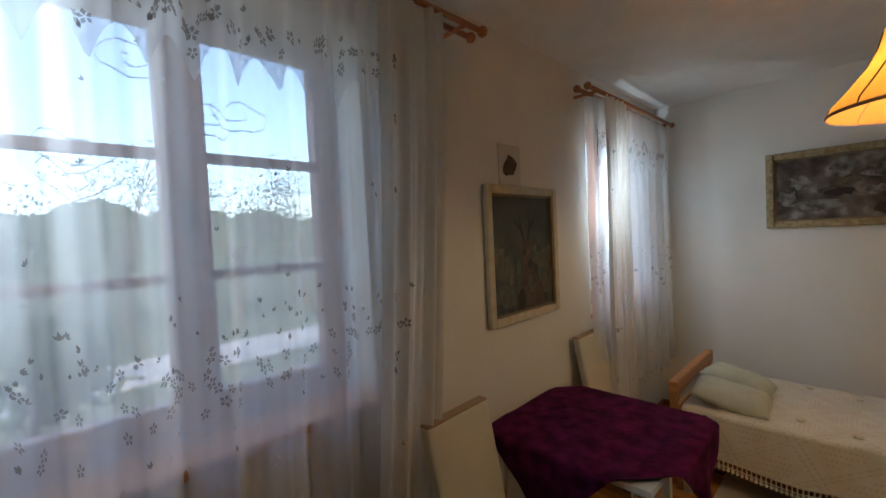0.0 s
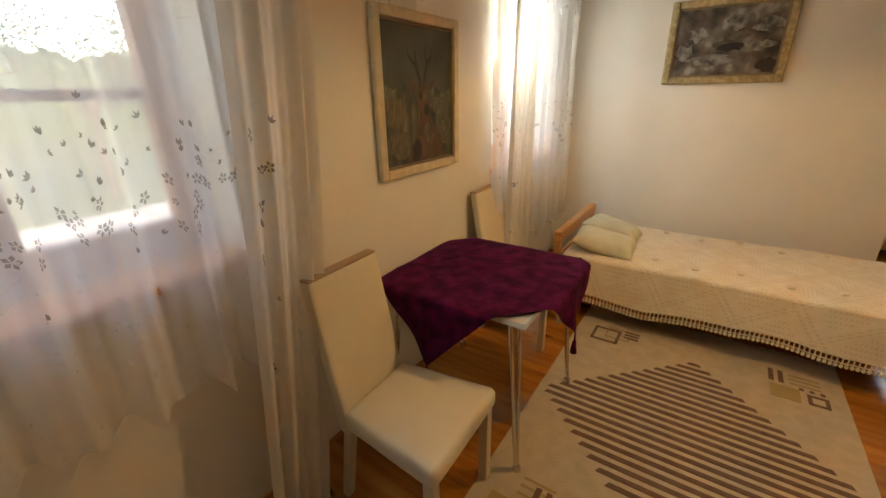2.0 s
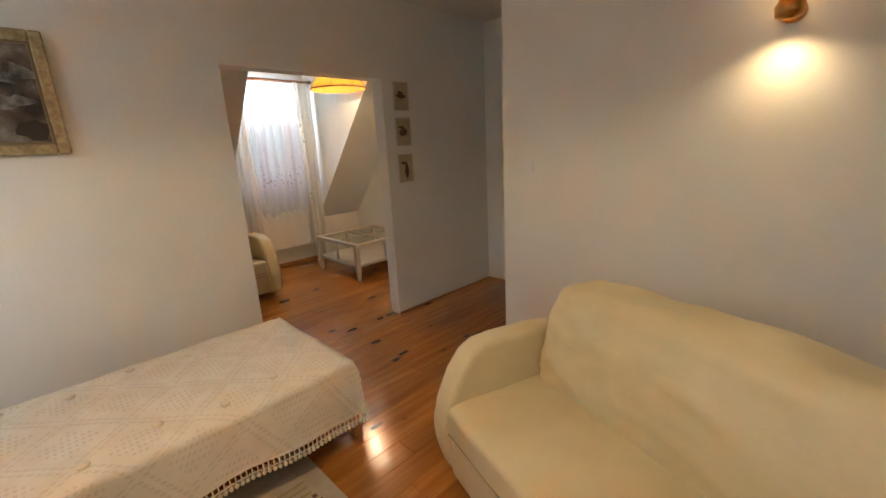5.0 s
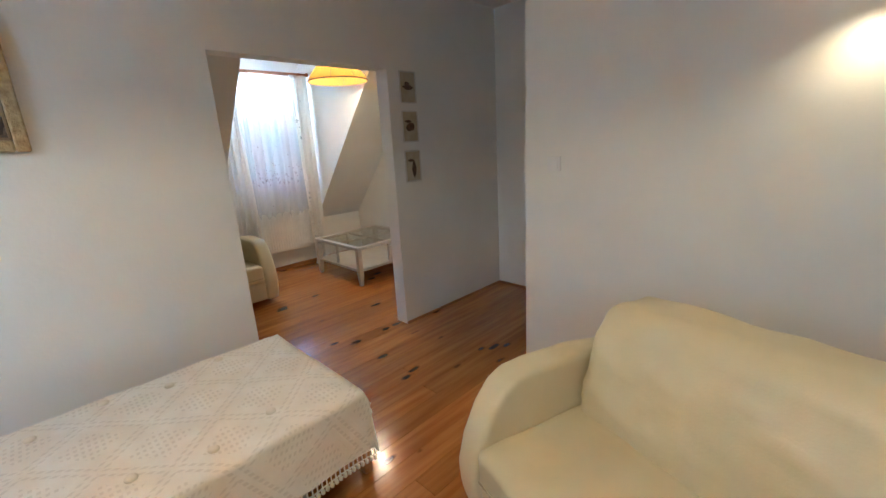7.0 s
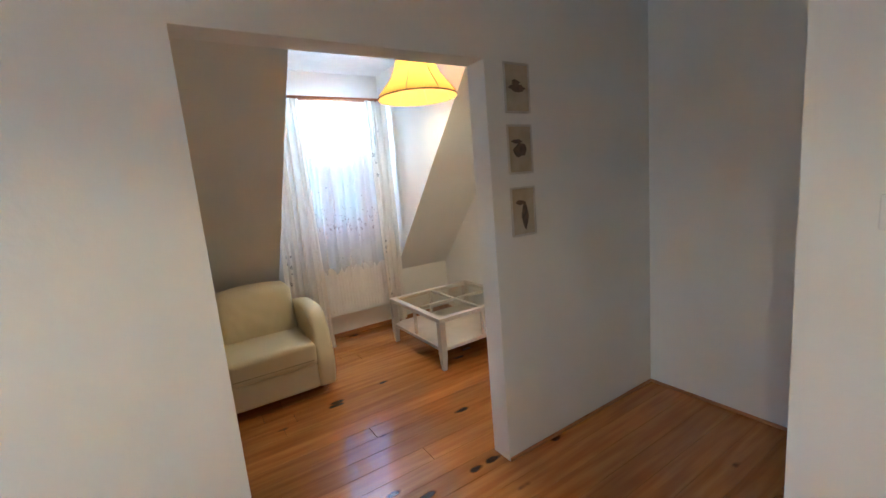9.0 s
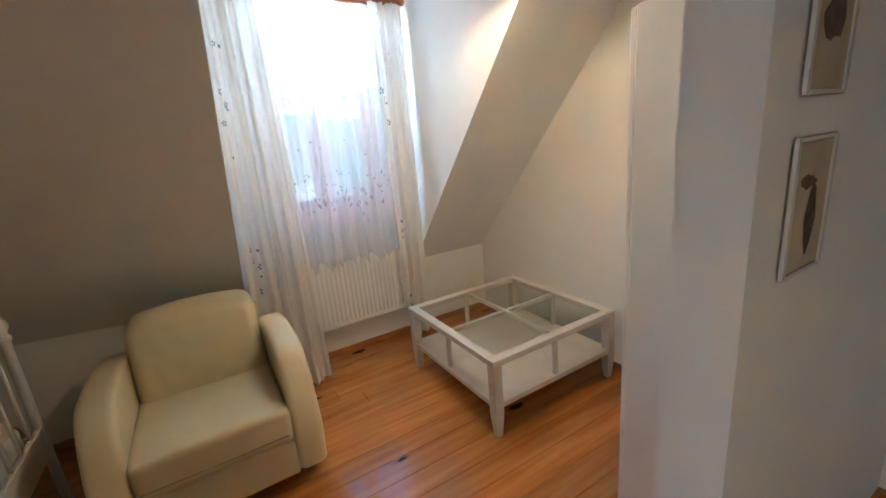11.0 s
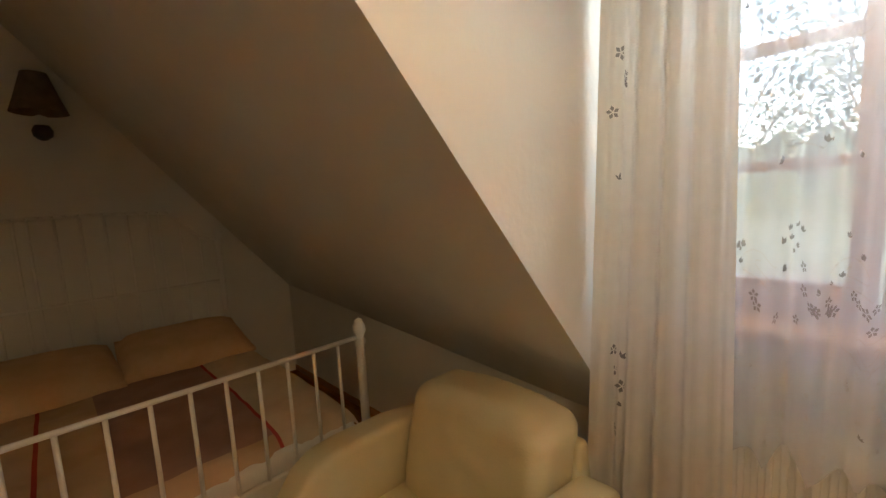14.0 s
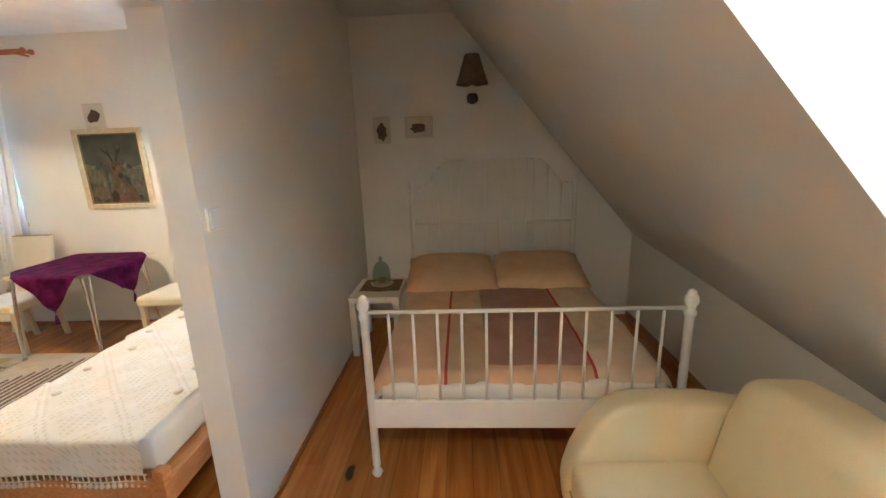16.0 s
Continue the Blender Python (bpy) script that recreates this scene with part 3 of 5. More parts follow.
def flowers(f, spots, size, inward, along, seed, mat_slot=0):
    """Small embroidered blossoms and sprigs lying 2 mm off the cloth f."""
    rng = random.Random(seed)
    bm = bmesh.new()
    off = Vector((0, inward * 0.003, 0)) if along == "x" else Vector((inward * 0.003, 0, 0))
    across = Vector((1, 0, 0)) if along == "x" else Vector((0, 1, 0))
    up = Vector((0, 0, 1))
    for u, v, kind in spots:
        c = f(u, v) + off
        e = 0.01
        tangent = (f(min(1, u + e), v) - f(max(0, u - e), v)).normalized()
        s = size * rng.uniform(0.7, 1.15)
        ph = rng.uniform(0, 6)
        if kind == "flower":
            for k in range(5):
                a = ph + k * math.tau / 5
                d = tangent * math.cos(a) + up * math.sin(a)
                n = tangent * -math.sin(a) + up * math.cos(a)
                bm.faces.new([bm.verts.new(c + q) for q in (d * s * 0.12, d * s * 0.6 + n * s * 0.3, d * s, d * s * 0.6 - n * s * 0.3)])
        else:
            a = ph
            for k in range(3):
                a += rng.uniform(0.5, 1.1)
                d = tangent * math.cos(a) * 0.8 + up * abs(math.sin(a))
                n = d.cross(off).normalized()
                q0 = c + d * s * 0.5
                bm.faces.new([bm.verts.new(q0 + q) for q in (-d * s * 0.5, n * s * 0.2, d * s * 0.6, -n * s * 0.2)])
    return bm


def scroll(f, u0, v0, size, inward, along, turn, bm):
    """A thin stitched spiral on the cloth."""
    off = Vector((0, inward * 0.003, 0)) if along == "x" else Vector((inward * 0.003, 0, 0))
    prev = None
    for k in range(26):
        a = k * 0.42
        r = size * (1 - k / 30)
        du, dz = r * math.cos(a) * turn, r * math.sin(a)
        c = f(min(1, max(0, u0 + du)), min(1, max(0, v0 + dz * 0.6))) + off
        pair = (bm.verts.new(c + Vector((0, 0, 0.0022))), bm.verts.new(c - Vector((0, 0, 0.0022))))
        if prev:
            bm.faces.new((prev[0], pair[0], pair[1], prev[1]))
        prev = pair


def sheer_curtain(along, ends, plane, z_top, z_bot, folds, inward, seed, label, valance_z):
    rng = random.Random(seed)
    c = thing("sheer_curtain", label, "curtain")
    f = hanging(along, ends, ends, plane, z_top, z_bot, folds, 0.042, seed, inward, hem=0.07)
    part("voile", sheet(f, folds * 16, 30), SHEER, c, smooth=True)
    spots = []
    width = abs(ends[1] - ends[0])
    band = 1 - (valance_z[1] - z_bot) / (z_top - z_bot)
    for _ in range(int(60 * width)):
        spots.append((rng.random(), min(0.98, band + rng.gauss(0, 0.022)), "flower"))
    for _ in range(int(60 * width)):
        spots.append((rng.random(), min(0.98, band - 0.05 + rng.uniform(-0.06, 0.02)), "sprig"))
    for _ in range(int(26 * width)):
        spots.append((rng.random(), rng.uniform(0.03, 0.97), "sprig"))
    tagged(part("embroidery", flowers(f, spots, 0.017, inward, along, seed), EMBROIDERY, c, "grey brown embroidered blossoms"), kind="stuff")
    low = [(rng.random(), rng.uniform(band + 0.08, 0.98), "sprig") for _ in range(int(110 * width))]
    bm = flowers(f, low, 0.013, inward, along, seed + 1)
    for k in range(int(16 * width)):
        scroll(f, rng.random(), rng.uniform(0.2, 0.85), 0.05, inward, along, rng.choice((-1, 1)), bm)
    tagged(part("pale_stitching", bm, EMBROIDERY_PALE, c, "ivory stitched scrolls"), kind="stuff")
    g = hanging(along, ends, ends, plane + inward * 0.035, z_top, valance_z[0], folds, 0.02, seed + 2, inward, hem=0.10)
    part("valance", sheet(g, folds * 16, 10), SHEER, c, smooth=True)
    vs = [(rng.random(), min(0.98, max(0.3, rng.gauss(0.72, 0.09))), rng.choice(("flower", "sprig"))) for _ in range(int(100 * width))]
    tagged(part("valance_embroidery", flowers(g, vs, 0.020, inward, along, seed + 3), EMBROIDERY, c, "grey brown embroidered blossoms"), kind="stuff")
    return c


def drape(along, top, bottom, plane, z_top, z_bot, folds, inward, seed, label, amp=0.035, lean=0.0):
    rng = random.Random(seed)
    c = thing("drape", label, "curtain", "linen drapes at the windows")
    f = hanging(along, top, bottom, plane, z_top, z_bot, folds, amp, seed, inward, lean=lean)
    part("fabric", sheet(f, folds * 14, 24), DRAPE, c, smooth=True)
    spots = [(min(0.98, max(0.02, rng.gauss(0.2, 0.05))), v, rng.choice(("flower", "sprig"))) for v in [rng.uniform(0.02, 0.9) for _ in range(15)]]
    tagged(part("embroidery", flowers(f, spots, 0.024, inward, along, seed), EMBROIDERY, c, "brown embroidered blossom trail"), kind="stuff")
    return c


def curtain_rod(along, a, b, depth, z, inward, rings):
    r = thing("curtain_rod", "double turned wooden curtain rod with round finials", "curtain rod")
    def at(p, d, h):
        return (p, depth + d * inward, z + h) if along == "x" else (depth + d * inward, p, z + h)
    for d, h in ((0.0, 0.0), (0.07, 0.0)):
        bm = rod(at(a, d, h), at(b, d, h), 0.013)
        part("rod", bm, ROD_WOOD, r, smooth=True)
        for p in (a, b):
            part("finial", ball(at(p, d, h), 0.024), ROD_WOOD, r, smooth=True)
    for p in (a + 0.12 * (1 if b > a else -1), b - 0.12 * (1 if b > a else -1)):
        part("bracket", rod(at(p, -0.085, -0.01), at(p, 0.07, -0.01), 0.010), ROD_WOOD, r)
    return r


curtain_rod("x", 0.1, 2.36, NORTH - 0.085, 2.56, -1, 0)
curtain_rod("x", 3.36, 4.96, NORTH - 0.085, 2.54, -1, 0)
curtain_rod("y", -0.66, -1.86, EAST - 0.20, 2.42, -1, 0)
sheer_curtain("x", (0.12, 1.86), NORTH - 0.085, 2.545, 0.66, 11, -1, 3, "white embroidered voile curtain over the window", (2.10, 1.27))
sheer_curtain("x", (3.50, 4.94), NORTH - 0.085, 2.525, 0.40, 8, -1, 5, "white embroidered voile curtain near the corner", (2.05, 1.27))
sheer_curtain("y", (-0.72, -1.80), EAST - 0.20, 2.40, 0.72, 8, -1, 7, "white embroidered voile curtain at the dormer window", (1.90, 1.16))
drape("x", (1.80, 2.10), (1.58, 1.80), NORTH - 0.16, 2.55, 0.01, 3, -1, 11, "natural linen drape hanging beside the window", amp=0.028, lean=0.06)
drape("x", (0.10, 0.35), (0.05, 0.35), NORTH - 0.16, 2.55, 0.01, 3, -1, 12, "natural linen drape hanging beside the window")
drape("x", (3.58, 3.92), (3.54, 3.96), NORTH - 0.16, 2.53, 0.02, 4, -1, 13, "natural linen drape gathered behind a chair")
drape("y", (-0.66, -0.98), (-0.60, -1.02), EAST - 0.26, 2.41, 0.02, 4, -1, 14, "natural linen drape gathered beside the armchair", lean=0.05)
drape("y", (-1.62, -1.86), (-1.66, -1.86), EAST - 0.26, 2.41, 0.10, 3, -1, 15, "natural linen drape gathered beside the glass table")


# ---- radiator under the dormer window ----
rad = thing("radiator", "white ribbed panel radiator under the dormer window", "radiator")
part("panel", box((7.50, -1.72, 0.27), (7.53, -0.84, 0.84), 0.006), RADIATOR, rad)
part("back_panel", box((7.58, -1.72, 0.27), (7.60, -0.84, 0.84), 0.004), RADIATOR, rad)
for k in range(26):
    y = -1.705 + k * 0.0332
    part("rib", box((7.490, y, 0.31), (7.502, y + 0.018, 0.80), 0.004), RADIATOR, rad)
# dark strip below the slats: shade of the grille's gaps, given as colour
part("grille_gap_shade", box((7.505, -1.71, 0.842), (7.595, -0.85, 0.852)), RAD_GAP_SHADE, rad)
for k in range(18):
    y = -1.70 + k * 0.049
    part("grille_slat", box((7.505, y, 0.852), (7.595, y + 0.022, 0.860)), RADIATOR, rad)
for y in (-1.6, -0.95):
    part("support", box((7.60, y, 0.45), (7.62, y + 0.03, 0.70)), RADIATOR, rad)


valve = rod((7.515, -1.76, 0.30), (7.515, -1.76, 0.13), 0.011)
part("pipe", valve, RADIATOR, rad, smooth=True)
part("valve_elbow", rod((7.515, -1.76, 0.30), (7.515, -1.715, 0.30), 0.014), RADIATOR, rad, smooth=True)
part("valve_head", rod((7.515, -1.76, 0.30), (7.44, -1.76, 0.30), 0.017, 0.021, 14), RADIATOR, rad, "white thermostatic valve head", smooth=True)
part("pipe_collar", lathe([(0.011, 0.0), (0.026, 0.0), (0.022, 0.012), (0.011, 0.014)], (7.515, -1.76, 0.0), 14), RADIATOR, rad, smooth=True)
part("pipe", rod((7.515, -1.76, 0.13), (7.515, -1.76, 0.0), 0.009), RADIATOR, rad, smooth=True)


# ---- lamps ----
def pendant(x, y, z, power, label):
    p = thing("pendant_lamp", label, "pendant lamp", "ochre bell pendant lamps")
    n = 32
    prof = [(0.285, 0.0), (0.275, 0.03), (0.225, 0.09), (0.18, 0.15), (0.15, 0.21), (0.135, 0.27)]
    part("shade", lathe(prof, (x, y, z), n), SHADE, p, smooth=True)
    part("hem", lathe([(0.287, -0.004), (0.289, 0.006), (0.283, 0.010)], (x, y, z), n), OLD_SHADE, p)
    part("top_ring", lathe([(0.137, 0.268), (0.137, 0.276), (0.128, 0.276)], (x, y, z), n), BRASS, p)
    ribs = 8
    for k in range(ribs):
        a = k * math.tau / ribs
        bm = bmesh.new()
        for (r0, z0), (r1, z1) in zip(prof, prof[1:]):
            rod((x + math.cos(a) * (r0 + .001), y + math.sin(a) * (r0 + .001), z + z0), (x + math.cos(a) * (r1 + .001), y + math.sin(a) * (r1 + .001), z + z1), 0.003, n=5, bm=bm)
        part("rib", bm, OLD_SHADE, p)
    part("spider", rod((x - 0.135, y, z + 0.27), (x + 0.135, y, z + 0.27), 0.003), BRASS, p)
    part("socket", rod((x, y, z + 0.17), (x, y, z + 0.30), 0.02), DARK_METAL, p)
    part("bulb", ball((x, y, z + 0.12), 0.032, (1, 1, 1.3)), BULB, p, smooth=True)
    part("cord", rod((x, y, z + 0.30), (x, y, TOP - 0.03), 0.004), DARK_METAL, p)
    part("ceiling_cup", lathe([(0.05, 0), (0.045, -0.02), (0.015, -0.04)], (x, y, TOP), 16), BRASS, p)
    ld = bpy.data.lights.new("pendant_light", "POINT")
    ld.energy, ld.color, ld.shadow_soft_size = power, (1.0, 0.72, 0.40), 0.05
    lo = new("pendant_light", ld)
    lo.location = (x, y, z + 0.07)


pendant(3.02, 0.86, 2.02, 2.6, "ochre fabric bell pendant lamp, lit, over the rug")
pendant(6.10, -1.50, 2.16, 1.5, "ochre fabric bell pendant lamp, lit, in the alcove")


def wall_lamp(x, y, z, side, shade_mat, metal, power, label):
    """side: the sign of y towards the room."""
    w = thing("wall_lamp", label, "wall lamp")
    part("wall_plate", rod((x, y, z), (x, y + side * 0.015, z), 0.045, n=20), metal, w)
    part("arm", rod((x, y + side * 0.01, z), (x, y + side * 0.11, z), 0.008), metal, w)
    part("cup", lathe([(0.02, -0.05), (0.045, -0.035), (0.05, 0.0), (0.035, 0.03)], (x, y + side * 0.11, z), 18), metal, w, smooth=True)
    part("shade", lathe([(0.135, 0.10), (0.10, 0.20), (0.06, 0.33)], (x, y + side * 0.13, z), 24), shade_mat, w, smooth=True)
    if power:
        part("bulb", ball((x, y + side * 0.12, z + 0.10), 0.025), BULB, w)
        ld = bpy.data.lights.new("wall_light", "SPOT")
        ld.energy, ld.color, ld.shadow_soft_size, ld.spot_size, ld.spot_blend = power, (1.0, 0.70, 0.36), 0.03, radians(150), 1.0
        lo = new("wall_light", ld)
        lo.matrix_world = look((x, y + side * 0.11, z - 0.065), (x, y + side * 0.09, z - 1))
    return w


wall_lamp(2.38, SOFA_WALL, 1.99, 1, SHADE, BRASS, 0.55, "brass wall lamp with ochre shade, lit, above the sofa")
wall_lamp(6.17, NORTH, 2.03, -1, OLD_SHADE, DARK_METAL, 0, "dark wall lamp with brown shade, unlit, above the bed")


# ---- pictures ----
def picture(axis, plane, side, a0, a1, z0, z1, border, depth, mats, label, layers=(), tilt=0.0):
    """A framed picture on the wall plane (axis 'x': the wall runs along x). layers: (material, [polygons in 0..1])."""
    p = thing("framed_picture", label, "picture")
    def blk(p0, p1, lo, hi, d0, d1, bv=0.004):
        d = sorted((plane + side * d0, plane + side * d1))
        return box((p0, d[0], lo), (p1, d[1], hi), bv) if axis == "x" else box((d[0], p0, lo), (d[1], p1, hi), bv)
    b = border
    frame_mat, field_mat = mats
    if b > 0:
        part("frame_side", blk(a0, a0 + b, z0, z1, 0.004, depth, 0.008), frame_mat, p)
        part("frame_side", blk(a1 - b, a1, z0, z1, 0.004, depth, 0.008), frame_mat, p)
        part("frame_side", blk(a0 + b, a1 - b, z0, z0 + b, 0.004, depth, 0.008), frame_mat, p)
        part("frame_side", blk(a0 + b, a1 - b, z1 - b, z1, 0.004, depth, 0.008), frame_mat, p)
        for q in ((a0 + b, a0 + b + 0.012, z0 + b, z1 - b), (a1 - b - 0.012, a1 - b, z0 + b, z1 - b), (a0 + b + 0.012, a1 - b - 0.012, z0 + b, z0 + b + 0.012), (a0 + b + 0.012, a1 - b - 0.012, z1 - b - 0.012, z1 - b)):
            part("inner_lip", blk(q[0], q[1], q[2], q[3], 0.004, depth * 0.62, 0.002), FRAME_LIP, p)
    part("canvas", blk(a0 + b * 0.9, a1 - b * 0.9, z0 + b * 0.9, z1 - b * 0.9, 0.002, 0.002 + min(0.012, depth * 0.5), 0), field_mat, p)
    top = 0.003 + min(0.012, depth * 0.5)
    for i, (mat, polys) in enumerate(layers):
        for k, poly in enumerate(polys):
            bm = bmesh.new()
            vs = []
            for u, v in poly:
                s, z = a0 + b + (a1 - a0 - 2 * b) * u, z0 + b + (z1 - z0 - 2 * b) * v
                d = plane + side * (top + 0.0008 * i + 0.0001 * k)
                vs.append(bm.verts.new((s, d, z) if axis == "x" else (d, s, z)))
            bm.faces.new(vs)
            part("painted_shape", bm, mat, p)
    return p


def blob(cx, cy, rx, ry, n=14, wob=0.12, seed=0):
    rng = random.Random(seed)
    return [(cx + rx * math.cos(k * math.tau / n) * (1 + rng.uniform(-wob, wob)), cy + ry * math.sin(k * math.tau / n) * (1 + rng.uniform(-wob, wob))) for k in range(n)]


picture("x", NORTH, -1, 2.485, 3.15, 1.175, 1.91, 0.045, 0.035, (FRAME_CREAM, DEER_FIELD), "cream and gilt framed dark meadow painting with brown shapes", [
    (DEER_SKY, [[(0, 1), (0, 0.60), (0.14, 0.55), (0.30, 0.61), (0.46, 0.56), (0.66, 0.60), (0.84, 0.52), (1, 0.57), (1, 1)]]),
    (DEER_GRASS, [blob(0.16, 0.40, 0.15, 0.10, wob=0.35, seed=41), blob(0.80, 0.44, 0.17, 0.08, wob=0.35, seed=42), blob(0.20, 0.16, 0.17, 0.10, wob=0.4, seed=43), blob(0.86, 0.20, 0.12, 0.12, wob=0.4, seed=44)]),
    (DEER_BROWN, [[(0.30, 0.0), (0.36, 0.14), (0.44, 0.26), (0.46, 0.40), (0.44, 0.52), (0.47, 0.60), (0.56, 0.61), (0.61, 0.52), (0.62, 0.38), (0.70, 0.27), (0.80, 0.20), (0.84, 0.0)], [(0.44, 0.57), (0.34, 0.64), (0.35, 0.58), (0.43, 0.53)], [(0.60, 0.57), (0.69, 0.63), (0.69, 0.57), (0.61, 0.53)]]),
    (DEER_DARK, [[(0.48, 0.60), (0.43, 0.70), (0.34, 0.77), (0.33, 0.84), (0.36, 0.78), (0.43, 0.74), (0.43, 0.86), (0.46, 0.73), (0.51, 0.61)], [(0.54, 0.61), (0.58, 0.73), (0.56, 0.88), (0.60, 0.76), (0.66, 0.80), (0.68, 0.86), (0.67, 0.77), (0.60, 0.70), (0.57, 0.60)], blob(0.58, 0.40, 0.045, 0.045, seed=5), blob(0.49, 0.51, 0.025, 0.03, seed=6), blob(0.42, 0.10, 0.07, 0.10, wob=0.3, seed=7)]),
    (DEER_GRASS, [blob(0.545, 0.505, 0.022, 0.03, seed=12), blob(0.58, 0.24, 0.05, 0.08, wob=0.3, seed=13)])])
picture("y", PART_W, -1, 0.81, 1.575, 1.59, 2.16, 0.05, 0.04, (FRAME_GOLD, FOREST), "dull gold framed painting of a snowy wood", [
    (SNOW, [blob(0.16, 0.70, 0.13, 0.09, wob=0.35, seed=51), blob(0.40, 0.78, 0.10, 0.12, wob=0.4, seed=52), blob(0.22, 0.42, 0.16, 0.07, wob=0.4, seed=53), blob(0.62, 0.24, 0.22, 0.07, wob=0.35, seed=54), blob(0.78, 0.60, 0.10, 0.09, wob=0.4, seed=55), blob(0.88, 0.36, 0.09, 0.12, wob=0.4, seed=56)]),
    (DEER_GRASS, [blob(0.44, 0.58, 0.12, 0.07, wob=0.35, seed=57), blob(0.55, 0.45, 0.08, 0.05, wob=0.35, seed=58)]),
    (DEER_DARK, [blob(0.45, 0.42, 0.16, 0.06, wob=0.35, seed=8), blob(0.1, 0.15, 0.1, 0.1, wob=0.3, seed=9)])])
picture("x", NORTH, -1, 2.63, 2.82, 1.915, 2.13, 0.0, 0.012, (CARD_PALE, CARD_PALE), "small pale print card resting on the picture frame", [(INK, [blob(0.5, 0.45, 0.3, 0.28, wob=0.3, seed=11)])])
for i, (z0, z1) in enumerate(((1.845, 2.085), (1.545, 1.79), (1.225, 1.48))):
    shapes = [[blob(0.5, 0.5, 0.34, 0.09, wob=0.2, seed=20), blob(0.55, 0.62, 0.18, 0.07, wob=0.3, seed=21)], [blob(0.5, 0.5, 0.26, 0.17, wob=0.3, seed=22), blob(0.62, 0.68, 0.22, 0.05, wob=0.3, seed=23)], [blob(0.45, 0.4, 0.15, 0.26, wob=0.25, seed=24), blob(0.62, 0.7, 0.22, 0.05, wob=0.3, seed=25)]][i]
    tagged(picture("y", PART_W, -1, -1.505, -1.335, z0, z1, 0.010, 0.014, (CARD_PALE, CARD), "small narrow framed sepia print on aged paper", [(INK, shapes)]), group="row of three small prints")
picture("x", NORTH, -1, 5.285, 5.44, 1.68, 1.915, 0.018, 0.012, (CARD_PALE, CARD_PALE), "small pale framed print with a dark round motif", [(INK, [blob(0.5, 0.42, 0.42, 0.36, wob=0.25, seed=31)])])
picture("x", NORTH, -1, 5.57, 5.82, 1.72, 1.905, 0.018, 0.012, (CARD_PALE, CARD_PALE), "small wide pale framed print with a dark motif", [(INK, [blob(0.5, 0.42, 0.34, 0.28, wob=0.3, seed=32)])])


def light_switch(lo, hi, axis_out):
    s = thing("light_switch", "white plastic rocker light switch on the wall", "light switch")
    part("plate", box(lo, hi, 0.003), PLASTIC, s)
    lo, hi = Vector(lo), Vector(hi)
    c, h = (lo + hi) / 2, (hi - lo) / 2 * 0.68
    c = c + Vector(axis_out) * 0.006
    part("rocker", box(c - h, c + h, 0.002), PLASTIC, s)


light_switch((3.60, SOFA_WALL, 1.33), (3.685, SOFA_WALL + 0.010, 1.415), (0, 1, 0))
light_switch((PART_E, 0.05, 1.35), (PART_E + 0.010, 0.135, 1.435), (1, 0, 0))


# ---- sofa and armchair ----
def arm_profile(d, h):
    """Side outline of an arm: front at 0, back at d; the top falls in a curve to the front."""
    return [(0.05, 0.05), (0.01, 0.18), (0.0, 0.30), (0.03, 0.42), (0.085, h - 0.13), (0.15, h - 0.045), (0.22, h - 0.008), (0.32, h), (0.62 * d, h - 0.005), (d - 0.08, h - 0.05), (d, h - 0.16), (d - 0.02, 0.05)]


